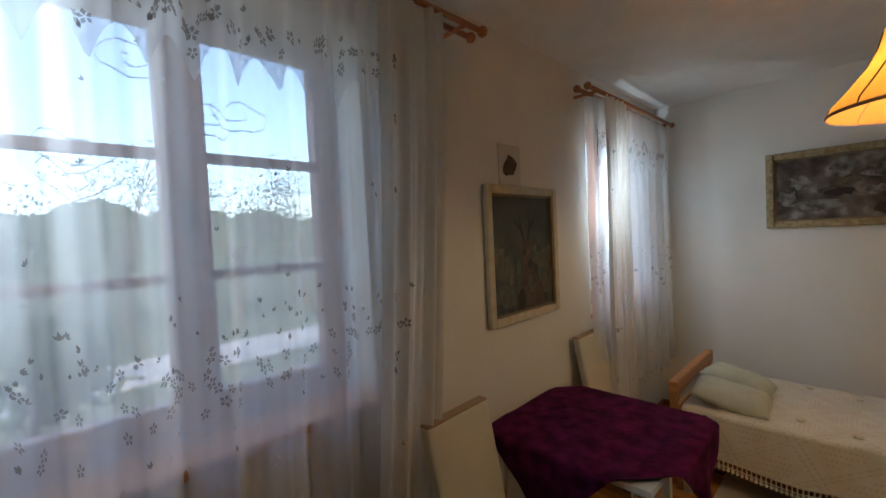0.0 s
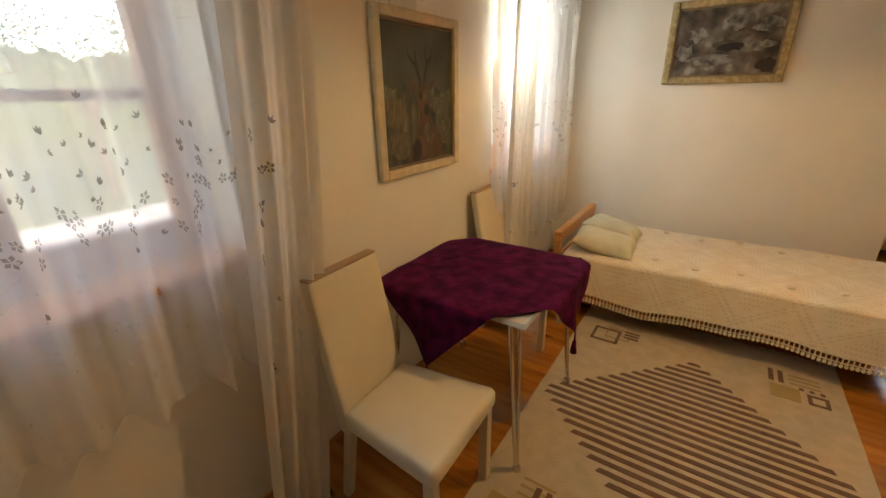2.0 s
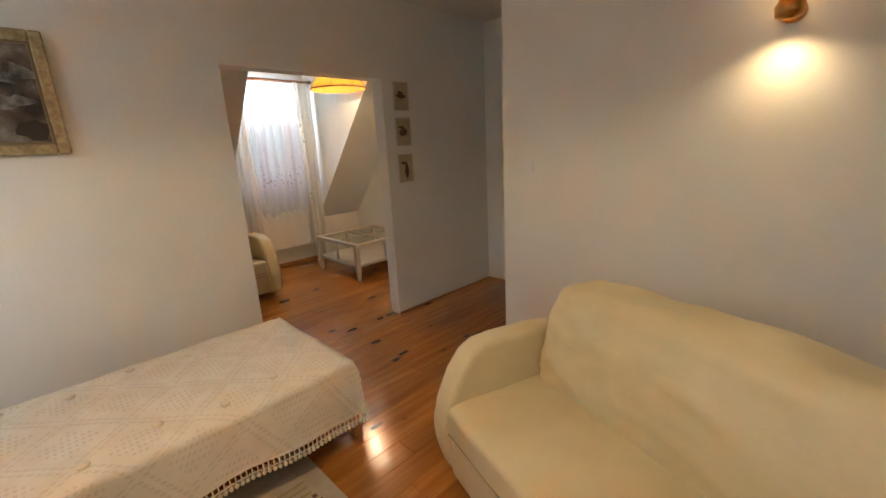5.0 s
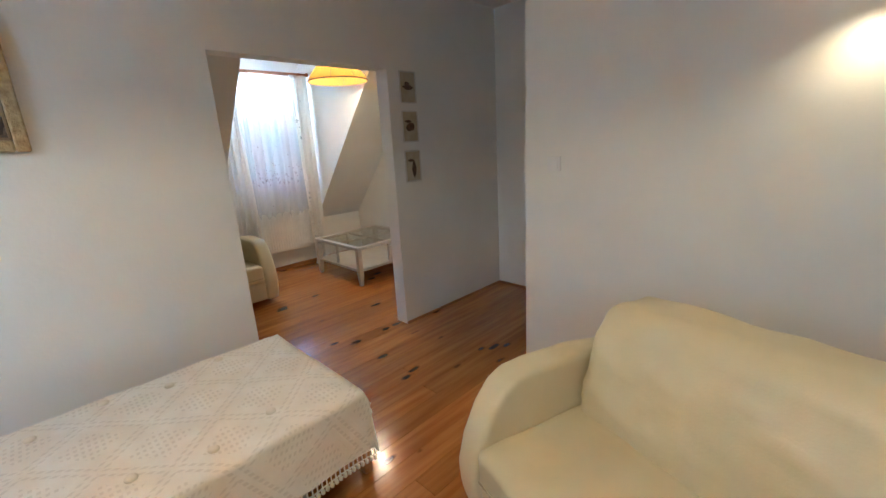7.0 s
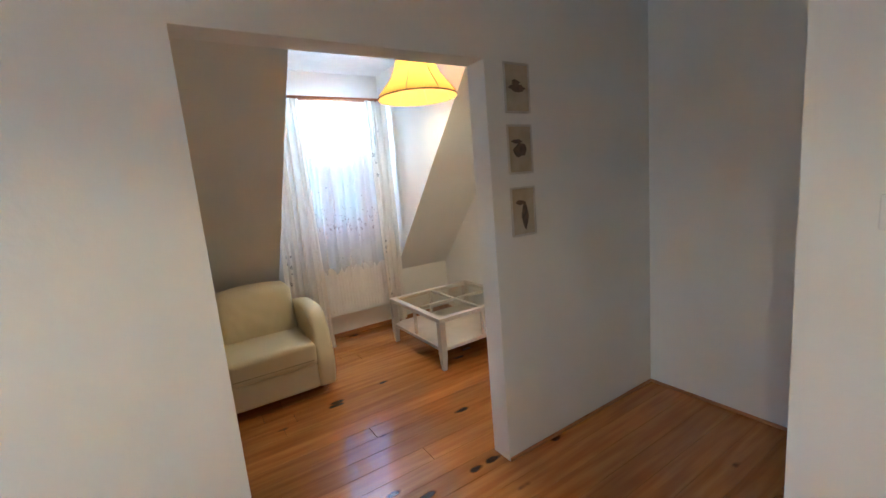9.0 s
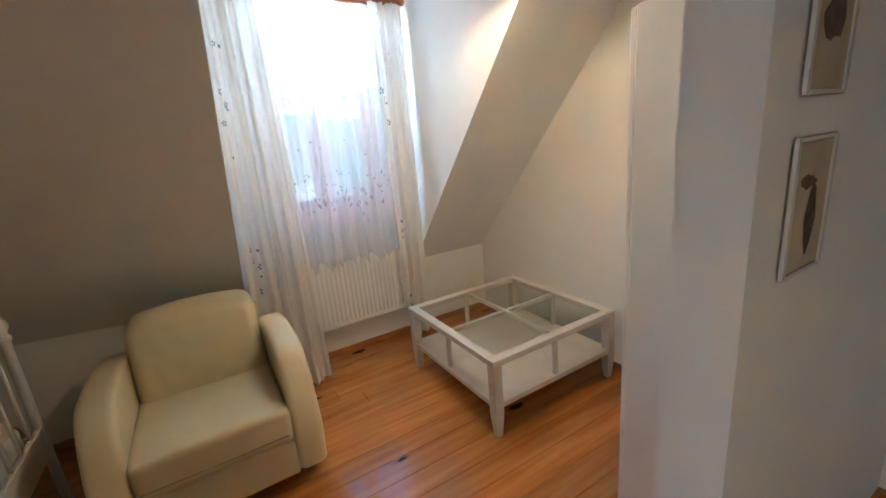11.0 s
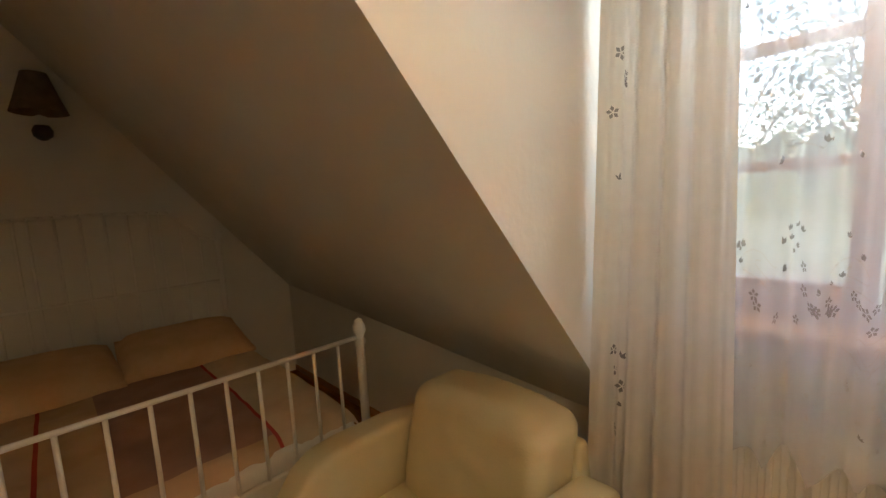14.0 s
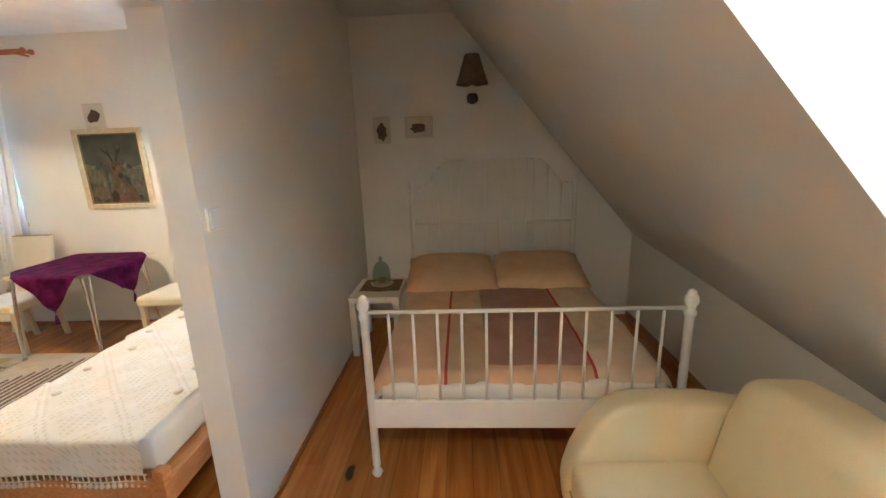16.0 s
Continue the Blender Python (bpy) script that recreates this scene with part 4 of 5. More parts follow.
def upholstered(kind, width, depth, label, category, at, loose, rise, taper):
    """Sofa or armchair in its own axes: x along the seat, front edge at y = 0, back at y = depth, feet at z = 0. loose: how creased its back is."""
    s = thing(kind, label, category, at=at)
    aw = 0.135
    for a in (0.0, width - aw):
        bm = prism(arm_profile(depth, 0.67), "x", a, a + aw, 0.034, 4)
        part("arm", bm, LEATHER, s, smooth=True)
    inner = width - 2 * aw
    part("base", soft_box((aw - 0.01, 0.06, 0.07), (width - aw + 0.01, depth - 0.08, 0.27), 0.025, 0.003), LEATHER, s, smooth=True)
    part("front_panel", soft_box((aw - 0.004, 0.028, 0.07), (width - aw + 0.004, 0.10, 0.262), 0.018, 0.002), LEATHER, s, smooth=True)
    bm = soft_box((aw - 0.006, 0.012, 0.255), (width - aw + 0.006, 0.60, 0.43), 0.035, 0.005, 12, 3.1)
    for v in bm.verts:
        if v.co.z > 0.40:
            x, y = (v.co.x - width / 2) / (inner / 2), (v.co.y - 0.28) / 0.28
            v.co.z += 0.012 * (1 - x * x) * max(0, 1 - y * y) + 0.010 * loose * noise.noise((v.co.x * 8, v.co.y * 5, 2))
    seat = part("seat_cushion", bm, LEATHER, s, smooth=True)
    part("seam", box((aw + 0.02, 0.009, 0.30), (width - aw - 0.02, 0.014, 0.304)), SEAM, seat)
    bm = soft_box((aw + 0.004, 0, 0), (width - aw - 0.004, 0.24, 0.50), 0.06, 0.004, 16, 5.0)
    for v in bm.verts:
        z = v.co.z / 0.50
        x = (v.co.x - width / 2) / (inner / 2)
        front = 1 - v.co.y / 0.24
        v.co.y += 0.50 + 0.10 * z - 0.03 * front * math.sin(math.pi * z) * (1 - 0.4 * x * x)
        fold = 1 - abs(noise.noise((x * 1.6 * width + z * 1.7, z * 1.2 - x * width, 3)))
        fine = 1 - abs(noise.noise((x * 4 * width - z * 2.5, z * 3 + x * width, 8)))
        v.co.y -= loose * front * (0.020 * fold ** 7 + 0.014 * fine ** 8) * (1 - abs(2 * z - 1) ** 3)
        v.co.x = width / 2 + (v.co.x - width / 2) * (1 - taper / width * max(0, z) ** 2)
        v.co.z = 0.36 + v.co.z * rise + 0.03 * z * (1 - x * x) + loose * 0.014 * noise.noise((x * 3 * width, v.co.y * 6, 9)) * z
    part("back_cushion", bm, LEATHER, s, smooth=True)
    part("rear_panel", prism([(0.70, 0.07), (0.72, 0.50), (0.76, 0.72), (depth - 0.05, 0.72), (depth - 0.015, 0.50), (depth - 0.03, 0.07)], "x", aw - 0.02, width - aw + 0.02, 0.02, 3), LEATHER, s, smooth=True)
    for x in (0.08, width - 0.08):
        for y in (0.10, depth - 0.10):
            part("foot", rod((x, y, 0), (x, y, 0.09), 0.022, 0.03), CHROME, s)
    return s


upholstered("sofa", 1.62, 0.90, "cream leather two-seat sofa standing askew before the wall", "sofa", pose(3.375, -0.105, 0, 0, 0, 162), 1.0, 1.06, 0.13)
upholstered("armchair", 0.87, 0.86, "cream leather armchair under the sloping wall", "armchair", pose(6.45, 0.112, 0, 0, 0, -90), 0.25, 0.87, 0.0)


# ---- dining table, cloth and chairs ----
TX0, TX1, TY0, TY1, TZ = 2.31, 3.09, 1.52, 2.30, 0.75
table = thing("dining_table", "small glass dining table with thin metal legs", "table")
part("tabletop", box((TX0, TY0, TZ - 0.01), (TX1, TY1, TZ), 0.003), TABLE_GLASS, table)
part("apron", prism([(TX0 + 0.05, TY0 + 0.05), (TX1 - 0.05, TY0 + 0.05), (TX1 - 0.05, TY1 - 0.05), (TX0 + 0.05, TY1 - 0.05)], "z", TZ - 0.035, TZ - 0.011), BEIGE_PAINT, table)
for x, sx in ((TX0 + 0.07, -1), (TX1 - 0.07, 1)):
    for y, sy in ((TY0 + 0.07, -1), (TY1 - 0.07, 1)):
        leg = part("leg", rod((x - sx * 0.02, y - sy * 0.02, TZ - 0.035), (x + sx * 0.025, y + sy * 0.025, 0.03), 0.009), CHROME, table)
        rb = rod((x + sx * 0.02, y - sy * 0.04, TZ - 0.035), (x + sx * 0.03, y + sy * 0.02, 0.03), 0.009)
        part("leg_brace", rb, CHROME, leg)
        part("foot", rod((x + sx * 0.026, y + sy * 0.024, 0), (x + sx * 0.026, y + sy * 0.024, 0.035), 0.022, 0.016), CHROME, leg)

cx, cy, hx, hy = (TX0 + TX1) / 2, (TY0 + TY1) / 2, (TX1 - TX0) / 2, (TY1 - TY0) / 2
TIP_W, TIP_S, TIP_E, TIP_N = Vector((-0.70, 0.06)), Vector((0.12, -0.68)), Vector((0.66, 0.02)), Vector((-0.02, 0.66))


def cloth_point(u, v, lift=0.0):
    dx, dy = (1 - u) * ((1 - v) * TIP_W + v * TIP_S) + u * ((1 - v) * TIP_N + v * TIP_E)
    ox, oy = max(0, abs(dx) - hx), max(0, abs(dy) - hy)
    x = cx + math.copysign(min(abs(dx), hx), dx)
    y = cy + math.copysign(min(abs(dy), hy), dy)
    z = TZ + 0.004
    drop = max(ox, oy)
    if drop > 0:
        out = 0.010 + 0.05 * drop + 0.02 * drop / 0.3 * math.sin((dy if ox > oy else dx) * 26)
        if ox > oy:
            x += math.copysign(out, dx)
        else:
            y += math.copysign(out, dy)
        z -= drop * 0.98
    else:
        z += 0.0025 * (1 + noise.noise((dx * 9, dy * 9, 0)))
    return Vector((x, y, z + lift))


tc = thing("tablecloth", "purple velvet square tablecloth laid cornerwise on the table", "tablecloth")
bm = sheet(cloth_point, 64, 64)
part("velvet", bm, PURPLE, tc, smooth=True)


def inner_point(u, v):
    p = cloth_point(u, v)
    k = 0.004
    q = Vector((p.x - math.copysign(k, p.x - cx) * (abs(p.x - cx) > hx), p.y - math.copysign(k, p.y - cy) * (abs(p.y - cy) > hy), p.z - (0.002 if p.z > TZ else 0)))
    return q


# near-black inner layer: the shade inside the hanging velvet, put into its colour
part("shaded_inside", sheet(inner_point, 64, 64), PURPLE_SHADED, tc, smooth=True)
for u, v in ((0, 0), (0, 1), (1, 0), (1, 1)):
    tip = cloth_point(u, v)
    tb = rod(tip, tip - Vector((0, 0, 0.03)), 0.004)
    rod(tip - Vector((0, 0, 0.03)), tip - Vector((0, 0, 0.10)), 0.008, 0.017, bm=tb)
    part("tassel", tb, PURPLE, tc)


def dining_chair(at):
    c = thing("dining_chair", "ivory leatherette dining chair with a tall padded back", "chair", "chairs by the dining table", at=at)
    bm = soft_box((-0.235, -0.22, 0.385), (0.235, 0.21, 0.475), 0.032, 0.003, 8)
    for v in bm.verts:
        v.co.x *= 0.89 - 0.11 * v.co.y / 0.22
        v.co.z += 0.010 * max(0, 1 - (v.co.x / 0.2) ** 2) * max(0, 1 - (v.co.y / 0.2) ** 2) * (v.co.z > 0.44)
    part("seat", bm, IVORY, c, smooth=True)
    bm = soft_box((-0.178, 0, 0.36), (0.178, 0.052, 0.965), 0.014, 0.002)
    for v in bm.verts:
        v.co.y += 0.19 + 0.115 * (v.co.z - 0.36) / 0.6
    back = part("backrest", bm, IVORY, c, smooth=True)
    part("back_cap", box((-0.174, 0.309, 0.962), (0.174, 0.353, 0.972), 0.004), CHAIR_CAP, back, "tan strip along the top of the back")
    for x in (-1, 1):
        part("leg", prism([(x * 0.20 - 0.02, -0.205), (x * 0.20 + 0.02, -0.205), (x * 0.20 + 0.02, -0.165), (x * 0.20 - 0.02, -0.165)], "z", 0, 0.40, 0.003), IVORY_WOOD, c)
        part("leg", prism([(0.185, 0.40), (0.225, 0.40), (0.285, 0.0), (0.25, 0.0)], "x", x * 0.155 - 0.018, x * 0.155 + 0.018, 0.003), IVORY_WOOD, c)
    return c


first_chair = dining_chair(pose(2.045, 1.85, 0, 0, 0, 2))
copy_thing(first_chair, pose(3.47, 2.0, 0, 0, 0, 1))


# ---- single bed ----
bed = thing("single_bed", "honey pine single bed against the wall", "bed")
BX0, BX1, BY0, BY1 = 3.86, 4.80, -0.02, 1.97
for x in (BX0, BX1 - 0.05):
    part("head_post", box((x, BY1 - 0.045, 0), (x + 0.05, BY1, 0.60), 0.006), BED_WOOD, bed)
    part("foot_post", box((x, BY0, 0), (x + 0.05, BY0 + 0.045, 0.36), 0.006), BED_WOOD, bed)
part("head_rail", box((BX0 - 0.005, BY1 - 0.05, 0.52), (BX1 + 0.005, BY1 + 0.004, 0.61), 0.008), BED_WOOD, bed)
part("head_rail", box((BX0 + 0.05, BY1 - 0.035, 0.33), (BX1 - 0.05, BY1 - 0.01, 0.42), 0.005), BED_WOOD, bed)
part("foot_rail", box((BX0 + 0.05, BY0 + 0.01, 0.18), (BX1 - 0.05, BY0 + 0.035, 0.30), 0.005), BED_WOOD, bed)
for x in (BX0 + 0.005, BX1 - 0.03):
    part("side_rail", box((x, BY0 + 0.045, 0.18), (x + 0.025, BY1 - 0.045, 0.29), 0.004), BED_WOOD, bed)
part("slat_base", box((BX0 + 0.03, BY0 + 0.05, 0.26), (BX1 - 0.03, BY1 - 0.05, 0.285)), BED_WOOD, bed)
mattress = thing("mattress", "white mattress on the pine bed", "mattress")
part("body", soft_box((BX0 + 0.0, BY0 + 0.07, 0.287), (BX1 - 0.07, BY1 - 0.06, 0.468), 0.04, 0.003), SHEET_WHITE, mattress, smooth=True)

spread = thing("bedspread", "cream crochet bedspread with a tasselled hem, draped over the bed", "bedspread")
SX0, SX1, SY0, SY1, SZ = 3.83, 4.70, 0.03, 1.70, 0.482


def spread_point(u, v):
    """u across from the room side over the top, v from the head to the foot."""
    hang_w, hang_f = 0.27 + 0.015 * math.sin(v * 9), 0.17
    s = u * (hang_w + SX1 - SX0)
    q = v * (SY1 - SY0 + hang_f)
    y, x = SY1 - q, SX0 + s - hang_w
    z = SZ + 0.010 * noise.noise((x * 3.5, y * 3.5, 0)) + 0.004 * noise.noise((x * 14, y * 14, 2))
    dw, df = max(0, SX0 - x), max(0, SY0 - y)
    if dw > 0:
        x = SX0 - 0.018 - 0.03 * dw / hang_w + 0.010 * math.sin(y * 13) * dw / hang_w
        z -= dw
    if df > 0:
        y = SY0 - 0.018 - 0.02 * df / hang_f + 0.006 * math.sin(x * 15) * df / hang_f
        z -= df * (0.9 if dw == 0 else 0.25)
    if dw == 0 and df == 0:
        edge = min(x - SX0, y - SY0)
        z -= 0.012 * max(0, 1 - edge / 0.05) ** 2
    return Vector((x, y, z))


part("crochet", sheet(spread_point, 60, 90), CROCHET, spread, smooth=True)
tassel_mesh = None
rows = [(0.0, k / 74 * 0.92, "w") for k in range(75)] + [(0.22 + 0.78 * k / 34, 1.0, "f") for k in range(35)]
for u, v, side in rows:
    p = spread_point(u, v)
    if tassel_mesh is None:
        bm = bmesh.new()
        rod((0, 0, 0), (0, 0, -0.032), 0.0035, n=4, bm=bm)
        rod((0, -0.011, -0.002), (0, 0.011, -0.002), 0.004, n=4, bm=bm)
        rod((0, -0.011, -0.034), (0, 0.011, -0.034), 0.004, n=4, bm=bm)
        ball((0, 0, -0.052), 0.0105, (1, 1, 1.25), bm, 6, 4)
        t0 = part("tassel", bm, FRINGE, spread)
        tassel_mesh = t0.data
    else:
        t0 = new("tassel", tassel_mesh)
        t0.parent = spread
    t0.matrix_basis = pose(p.x, p.y, p.z, 0, 0, 0 if side == "w" else 90)
for k in range(12):
    u, v = 0.32 + 0.56 * (k % 2) + 0.06 * ((k // 2) % 2), 0.08 + 0.13 * (k // 2)
    p = spread_point(u, v)
    part("knot", ball(p + Vector((0, 0, 0.006)), 0.022, (1, 1, 0.5), u=8, v=5), FRINGE, spread, smooth=True)


def pillow(name, size, mat, at, label, seed):
    p = link_mesh(name, cushion((-size[0] / 2, -size[1] / 2, 0), (size[0] / 2, size[1] / 2, size[2]), 0.9, 9, 0.008, seed), mat, smooth=True)
    p.matrix_basis = at
    return tagged(p, label, "pillow")


pillow("cushion", (0.31, 0.40, 0.12), PILLOW_GREEN, pose(4.03, 1.66, 0.475, 10, -4, 4), "pale sage cushion lying at the head of the bed", 1.0)
pillow("cushion", (0.31, 0.40, 0.12), PILLOW_GREEN, pose(4.37, 1.69, 0.48, 12, 3, -4), "pale sage cushion leaning at the head of the bed", 4.0)


# ---- rug ----
rug = thing("rug", "beige wool rug with brown striped diamond", "rug")
RX0, RX1, RY0, RY1 = 1.83, 4.02, 0.28, 1.69
part("base", box((RX0, RY0, 0.001), (RX1, RY1, 0.012), 0.004), RUG, rug)
dxc, dyc, dr = 2.94, 0.975, 0.685
for k in range(26):
    x = dxc - dr + (k + 0.5) * 2 * dr / 26
    h = dr - abs(x - dxc)
    bm = prism([(x - 0.013, dyc - h - 0.012), (x + 0.013, dyc - h), (x + 0.013, dyc + h), (x - 0.013, dyc + h + 0.012)], "z", 0.008, 0.0145)
    part("stripe", bm, RUG_BROWN, rug)


def outline(x0, x1, y0, y1, w, mat):
    for q in ((x0, x1, y0, y0 + w), (x0, x1, y1 - w, y1), (x0, x0 + w, y0 + w, y1 - w), (x1 - w, x1, y0 + w, y1 - w)):
        part("motif", box((q[0], q[2], 0.008), (q[1], q[3], 0.0145)), mat, rug)


for mx, my, s in ((3.66, 1.50, 1), (2.22, 0.45, -1)):
    outline(mx - 0.085, mx + 0.085, my - 0.02 - 0.07, my - 0.02 + 0.10, 0.018, RUG_BROWN)
    outline(mx - 0.02, mx + 0.11, my - 0.15, my + 0.0, 0.010, RUG_OLIVE)
    for k in range(3):
        part("motif", box((mx + 0.02 + 0.035 * k, my - 0.20, 0.008), (mx + 0.035 + 0.035 * k, my - 0.11, 0.0147)), RUG_BROWN, rug)
for mx, my, s in ((3.66, 0.50, 1), (2.22, 1.50, -1)):
    for k in range(2):
        part("motif", box((mx + s * 0.02, my + s * (0.10 - 0.045 * k) - 0.012, 0.008), (mx + s * 0.02 + 0.12, my + s * (0.10 - 0.045 * k) + 0.012, 0.0145)), RUG_BROWN, rug)
    part("motif", box((mx - 0.13, my - 0.02, 0.008), (mx - 0.01, my + 0.11, 0.0143)), RUG_OLIVE, rug)
    for k in range(3):
        part("motif", box((mx + 0.03 + 0.04 * k, my - 0.12, 0.008), (mx + 0.042 + 0.04 * k, my + 0.02, 0.0141)), RUG_OLIVE, rug)
    outline(mx - 0.12, mx - 0.03, my - 0.14, my - 0.05, 0.018, RUG_BROWN)
    for k in range(3):
        part("motif", box((mx - 0.01, my - 0.13 + 0.045 * k, 0.008), (mx + 0.012, my - 0.11 + 0.045 * k, 0.0145)), RUG_BROWN, rug)
fr = bmesh.new()
rng = random.Random(5)
for k in range(180):
    y = RY0 + (k + 0.5) / 180 * (RY1 - RY0)
    for x, s in ((RX0, -1), (RX1, 1)):
        rod((x, y, 0.006), (x + s * rng.uniform(0.015, 0.03), y + rng.uniform(-0.006, 0.006), 0.004), 0.0025, n=4, bm=fr)
tagged(part("fringe", fr, FRINGE, rug), kind="stuff")


# ---- double bed ----
dbed = thing("double_bed", "white enamelled steel double bed with spindle footboard", "bed")
DX0, DX1, DY0, DY1 = 5.60, 7.07, 0.36, 2.33


def turned_post(x, y, h, r=0.020):
    prof = [(0.018, 0.0), (0.028, 0.02), (0.016, 0.045), (r, 0.07), (r, h - 0.13), (0.027, h - 0.12), (0.027, h - 0.105), (r, h - 0.095), (0.020, h - 0.085), (0.031, h - 0.06), (0.028, h - 0.035), (0.018, h - 0.022), (0.020, h - 0.012), (0.0, h)]
    return lathe(prof, (x, y, 0), 16)


for x in (DX0, DX1):
    part("foot_post", turned_post(x, DY0, 0.985), WHITE_METAL, dbed, smooth=True)
    part("head_post", turned_post(x, DY1, 1.36), WHITE_METAL, dbed, smooth=True)
part("foot_top_rail", rod((DX0, DY0, 0.895), (DX1, DY0, 0.895), 0.010), WHITE_METAL, dbed, smooth=True)
part("foot_low_rail", rod((DX0, DY0, 0.43), (DX1, DY0, 0.43), 0.010), WHITE_METAL, dbed, smooth=True)
for k in range(12):
    x = DX0 + (DX1 - DX0) * (k + 1) / 13
    part("spindle", rod((x, DY0, 0.43), (x, DY0, 0.895), 0.0075, n=8), WHITE_METAL, dbed, smooth=True)
part("foot_board", box((DX0 + 0.01, DY0 - 0.012, 0.285), (DX1 - 0.01, DY0 + 0.012, 0.435), 0.005), WHITE_METAL, dbed)
for x in (DX0, DX1):
    part("side_board", box((x - 0.012, DY0 + 0.02, 0.285), (x + 0.012, DY1 - 0.02, 0.40), 0.004), WHITE_METAL, dbed)
arch = []
for k in range(25):
    u = k / 24
    e = min(u, 1 - u)
    z = 1.28 + (0.20 * (0.5 - 0.5 * math.cos(math.pi * min(1, max(0, (e - 0.06) / 0.16))))) + 0.03 * math.sin(math.pi * u)
    arch.append(Vector((DX0 + (DX1 - DX0) * u, DY1, z)))
bm = bmesh.new()
for p, q in zip(arch, arch[1:]):
    rod(p, q, 0.010, n=8, bm=bm)
part("head_arch", bm, WHITE_METAL, dbed, smooth=True)
part("head_rail", rod((DX0, DY1, 0.95), (DX1, DY1, 0.95), 0.009), WHITE_METAL, dbed, smooth=True)
for k in range(12):
    i = round((k + 1) / 13 * 24)
    part("head_spindle", rod((arch[i].x, DY1, 0.5), arch[i], 0.0075, n=8), WHITE_METAL, dbed, smooth=True)
part("slat_base", box((DX0 + 0.02, DY0 + 0.03, 0.30), (DX1 - 0.02, DY1 - 0.03, 0.325)), WHITE_METAL, dbed)

dmat = thing("mattress", "white mattress with a crumpled sheet on the double bed", "mattress")
part("body", soft_box((DX0 + 0.03, DY0 + 0.04, 0.327), (DX1 - 0.03, DY1 - 0.04, 0.50), 0.045, 0.008, 8), SHEET_WHITE, dmat, smooth=True)

duvet = thing("duvet", "apricot and mauve striped duvet spread over the double bed", "duvet")


def duvet_point(u, v):
    x = DX0 - 0.02 + (DX1 - DX0 + 0.04) * u
    y = DY0 + 0.05 + (1.72 - DY0) * v
    z = 0.535 + 0.018 * math.sin(math.pi * min(1, v * 1.2)) + 0.014 * noise.noise((x * 4, y * 4, 1)) + 0.008 * noise.noise((x * 11, y * 9, 4))
    e = max(0, abs(u - 0.5) - 0.44) / 0.06
    z -= 0.11 * e ** 2
    z -= 0.05 * max(0, 1 - v / 0.05) ** 2 + 0.02 * noise.noise((x * 12, 0, 7)) * max(0, 1 - v / 0.1)
    return Vector((x, y, z))


def duvet_slot(u, v):
    if 0.245 < u < 0.262 or (0.735 < u < 0.752):
        return 3
    if u < 0.245:
        return 0
    if 0.40 < u < 0.62:
        return 2 if v > 0.06 else 0
    if 0.62 <= u < 0.735:
        return 1 if v < 0.06 else 2
    if u > 0.752:
        return 4
    return 1


part("cover", sheet(duvet_point, 96, 60, slot=duvet_slot), [DUVET_APRICOT, DUVET_SAND, DUVET_MAUVE, DUVET_RED, DUVET_CREAM], duvet, smooth=True)


def duvet_under(u, v):
    return duvet_point(u, v) - Vector((0, 0, 0.035))


part("underside", sheet(duvet_under, 40, 24), SHEET_WHITE, duvet, smooth=True)
pillow("pillow", (0.72, 0.58, 0.20), PILLOW_APRICOT, pose(5.96, 1.93, 0.50, 10, 0, 3), "apricot pillow lying on the double bed", 7.0)
pillow("pillow", (0.72, 0.58, 0.20), PILLOW_APRICOT, pose(6.69, 1.96, 0.50, 10, 0, -3), "apricot pillow lying on the double bed", 9.0)


# ---- bedside table ----
night = thing("bedside_table", "white lacquered square bedside table", "side table")
part("tabletop", box((5.15, 1.60, 0.455), (5.55, 2.10, 0.505), 0.003), WHITE_PAINT, night)
for x in (5.15, 5.50):
    for y in (1.60, 2.05):
        part("leg", box((x, y, 0), (x + 0.05, y + 0.05, 0.455), 0.003), WHITE_PAINT, night)
cl = thing("glass_cloche", "small glass dome with a knob on the bedside table", "cloche")
part("dome", lathe([(0.075, 0.006), (0.078, 0.09), (0.065, 0.15), (0.035, 0.19), (0.012, 0.20), (0.012, 0.21), (0.020, 0.225), (0.012, 0.24), (0.0, 0.242)], (5.36, 1.92, 0.512), 20), glass_material("green_tinted_glass", (0.72, 0.80, 0.74)), cl, smooth=True)
part("plate", lathe([(0.0, 0.0), (0.09, 0.0), (0.10, 0.008), (0.0, 0.008)], (5.36, 1.92, 0.511), 20), CARD_PALE, cl)
part("contents", ball((5.36, 1.92, 0.545), 0.035, (1, 1, 0.8)), RUG_OLIVE, cl)
mat_ob = link_mesh("place_mat", sheet(lambda u, v: Vector((5.20 + 0.33 * u, 1.74 + 0.30 * v, 0.508 + 0.003 * math.sin(u * 9))), 10, 4), OLD_SHADE)
tagged(mat_ob, "brown woven mat under the glass dome", "mat")


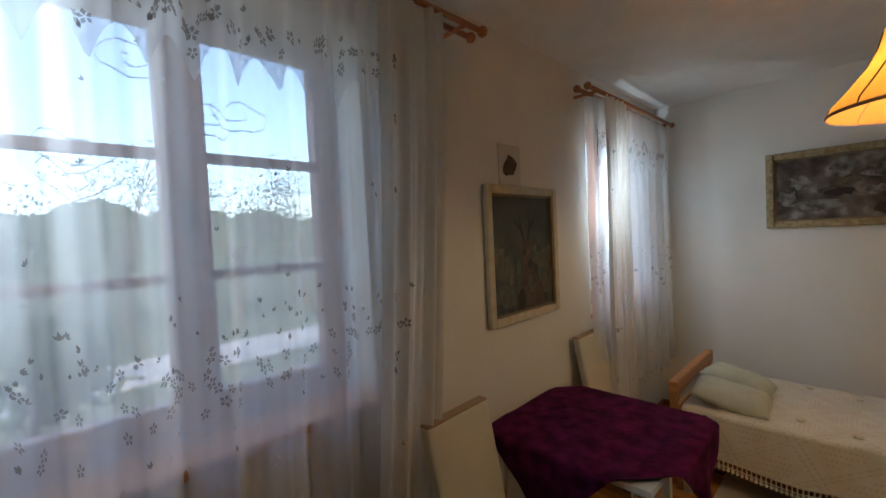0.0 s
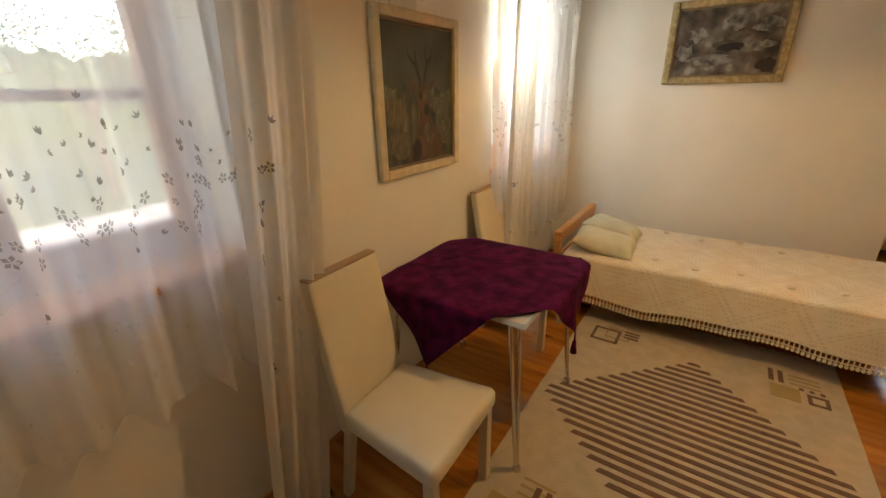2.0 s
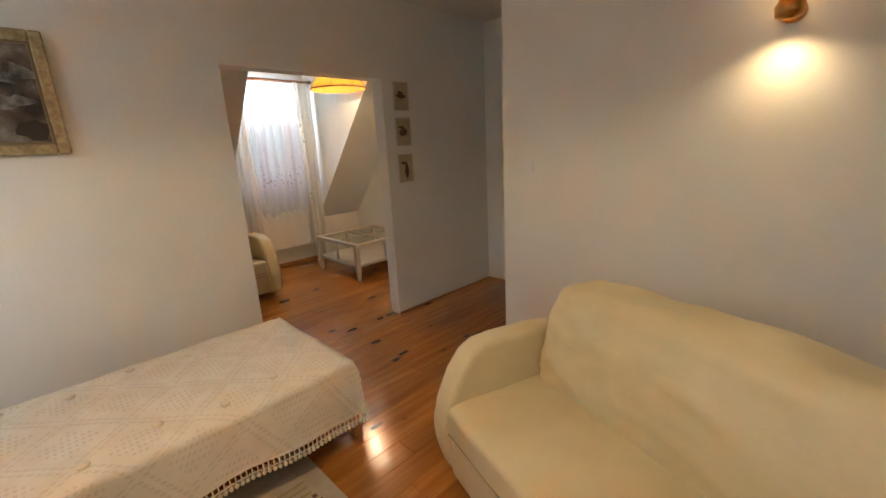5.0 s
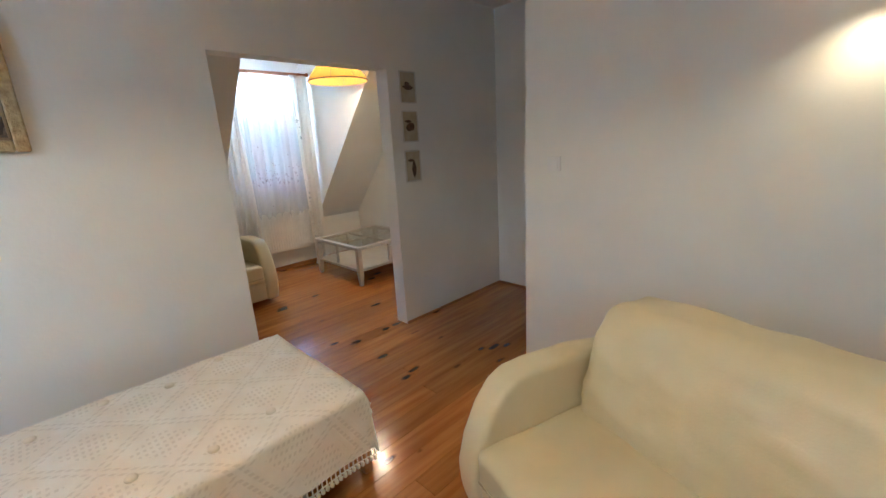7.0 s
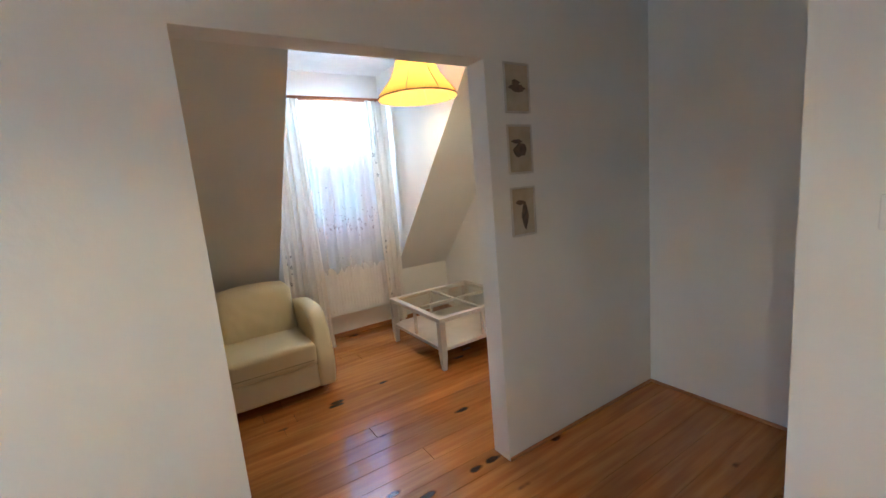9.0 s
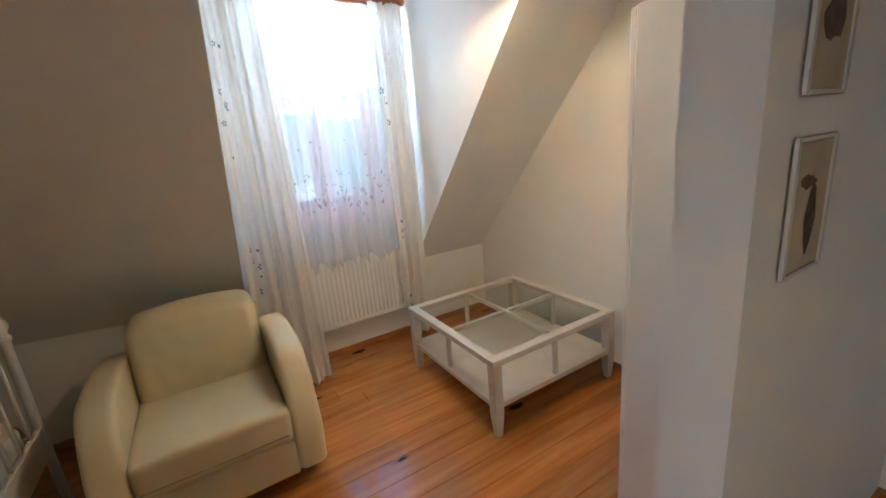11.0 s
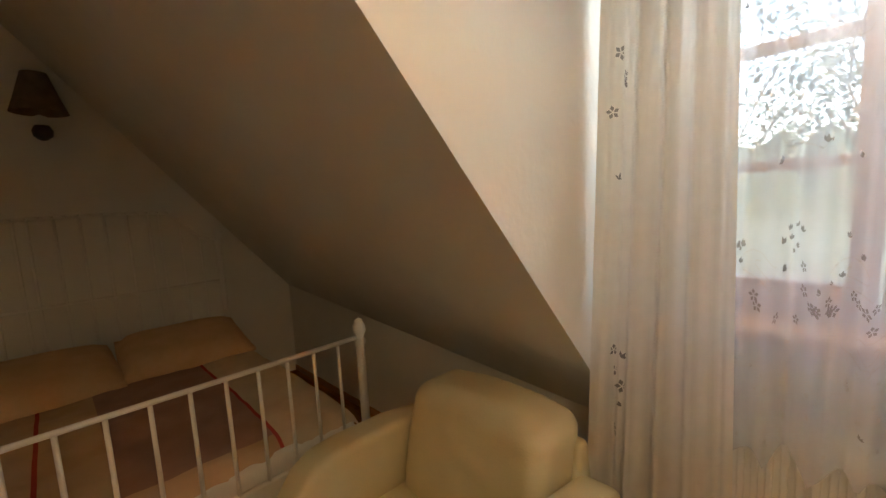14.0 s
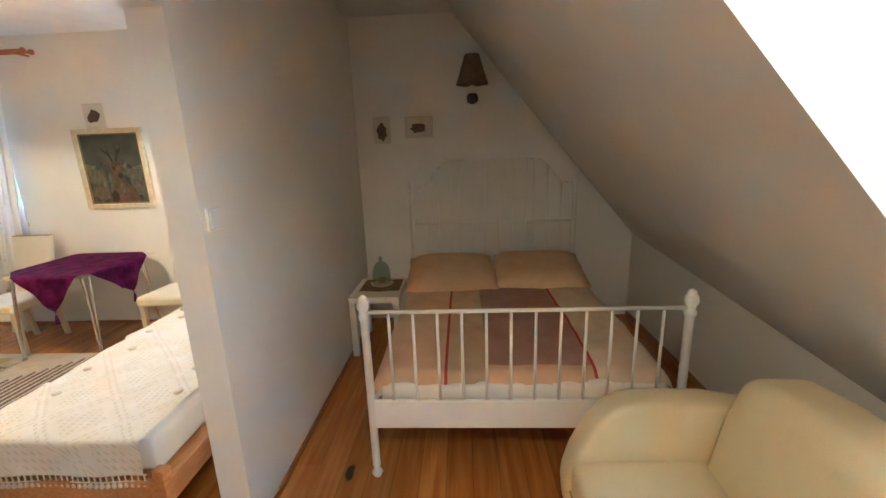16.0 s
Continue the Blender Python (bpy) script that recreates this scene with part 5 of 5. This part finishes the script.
# ---- coffee table ----
coffee = thing("coffee_table", "greyish white square coffee table with a glass top and lower shelf", "coffee table")
CX0, CX1, CY0, CY1, CZ = 6.155, 7.09, -2.475, -1.54, 0.45
L = 0.055
for x in (CX0, CX1 - L):
    for y in (CY0, CY1 - L):
        px, py = x + L / 2, y + L / 2
        bm = bmesh.new()
        box((x, y, 0.15), (x + L, y + L, CZ - 0.036), 0.004, bm=bm)
        q = prism([(0, 0), (1, 0), (1, 1), (0, 1)], "z", 0, 1)
        for v in q.verts:
            k = L / 2 * (0.62 + 0.38 * v.co.z)
            v.co = Vector((px + (v.co.x * 2 - 1) * k, py + (v.co.y * 2 - 1) * k, v.co.z * 0.15))
        me = bpy.data.meshes.new("tmp")
        q.to_mesh(me)
        q.free()
        bm.from_mesh(me)
        bpy.data.meshes.remove(me)
        part("leg", bm, BEIGE_PAINT, coffee)
for lo, hi in (((CX0, CY0, CZ - 0.035), (CX0 + L, CY1, CZ)), ((CX1 - L, CY0, CZ - 0.035), (CX1, CY1, CZ)), ((CX0 + L, CY0, CZ - 0.035), (CX1 - L, CY0 + L, CZ)), ((CX0 + L, CY1 - L, CZ - 0.035), (CX1 - L, CY1, CZ))):
    part("top_rail", box(lo, hi, 0.004), BEIGE_PAINT, coffee)
mxc, myc = (CX0 + CX1) / 2, (CY0 + CY1) / 2
part("cross_bar", box((CX0 + L, myc - 0.012, CZ - 0.032), (CX1 - L, myc + 0.012, CZ - 0.008), 0.002), BEIGE_PAINT, coffee)
for a, b in ((CY0 + L, myc - 0.012), (myc + 0.012, CY1 - L)):
    part("cross_bar", box((mxc - 0.012, a, CZ - 0.032), (mxc + 0.012, b, CZ - 0.008), 0.002), BEIGE_PAINT, coffee)
for a in (CX0 + L, mxc + 0.001):
    for b in (CY0 + L, myc + 0.001):
        part("glass_panel", box((a, b, CZ - 0.0075), (a + mxc - CX0 - L - 0.002, b + myc - CY0 - L - 0.002, CZ - 0.002)), TABLE_GLASS, coffee)
part("shelf", box((CX0 + 0.01, CY0 + 0.01, 0.165), (CX1 - 0.01, CY1 - 0.01, 0.195), 0.004), SHELF_PAINT, coffee, "cream lower shelf")
for x, y in ((mxc, CY0 + 0.02), (mxc, CY1 - 0.045), (CX0 + 0.02, myc), (CX1 - 0.045, myc)):
    part("middle_post", box((x, y, 0.195), (x + 0.025, y + 0.025, CZ - 0.035), 0.003), BEIGE_PAINT, coffee)


# ---- tall cabinet behind the partition ----
cabinet = thing("cabinet", "tall plain white cabinet standing behind the partition wall", "cabinet")
part("body", box((5.136, -2.56, 0.06), (5.50, -1.64, 1.85), 0.004), WHITE_PAINT, cabinet)
part("plinth", box((5.14, -2.55, 0.0), (5.47, -1.65, 0.06)), WHITE_PAINT, cabinet)
for y0, y1, hy2 in ((-2.556, -2.102, -2.14), (-2.098, -1.642, -2.06)):
    leaf = part("door", box((5.50, y0, 0.07), (5.52, y1, 1.845), 0.003), WHITE_PAINT, cabinet)
    part("handle", rod((5.52, hy2, 1.0), (5.545, hy2, 1.0), 0.012), CHROME, leaf)


# ---- floor planks ----
rng = random.Random(21)
pw = 0.135
x = WEST
while x < EAST - 0.01:
    w = min(pw, EAST - x)
    cuts = [SOUTH, SOUTH + rng.uniform(1.4, 3.6), NORTH]
    for a, b in zip(cuts, cuts[1:]):
        ob = link_mesh("plank", box((x + 0.0007, a + 0.001, -0.012), (x + w - 0.0007, b - 0.001, 0.0), 0.001, 1), PINE, floor_ob)
    x += w
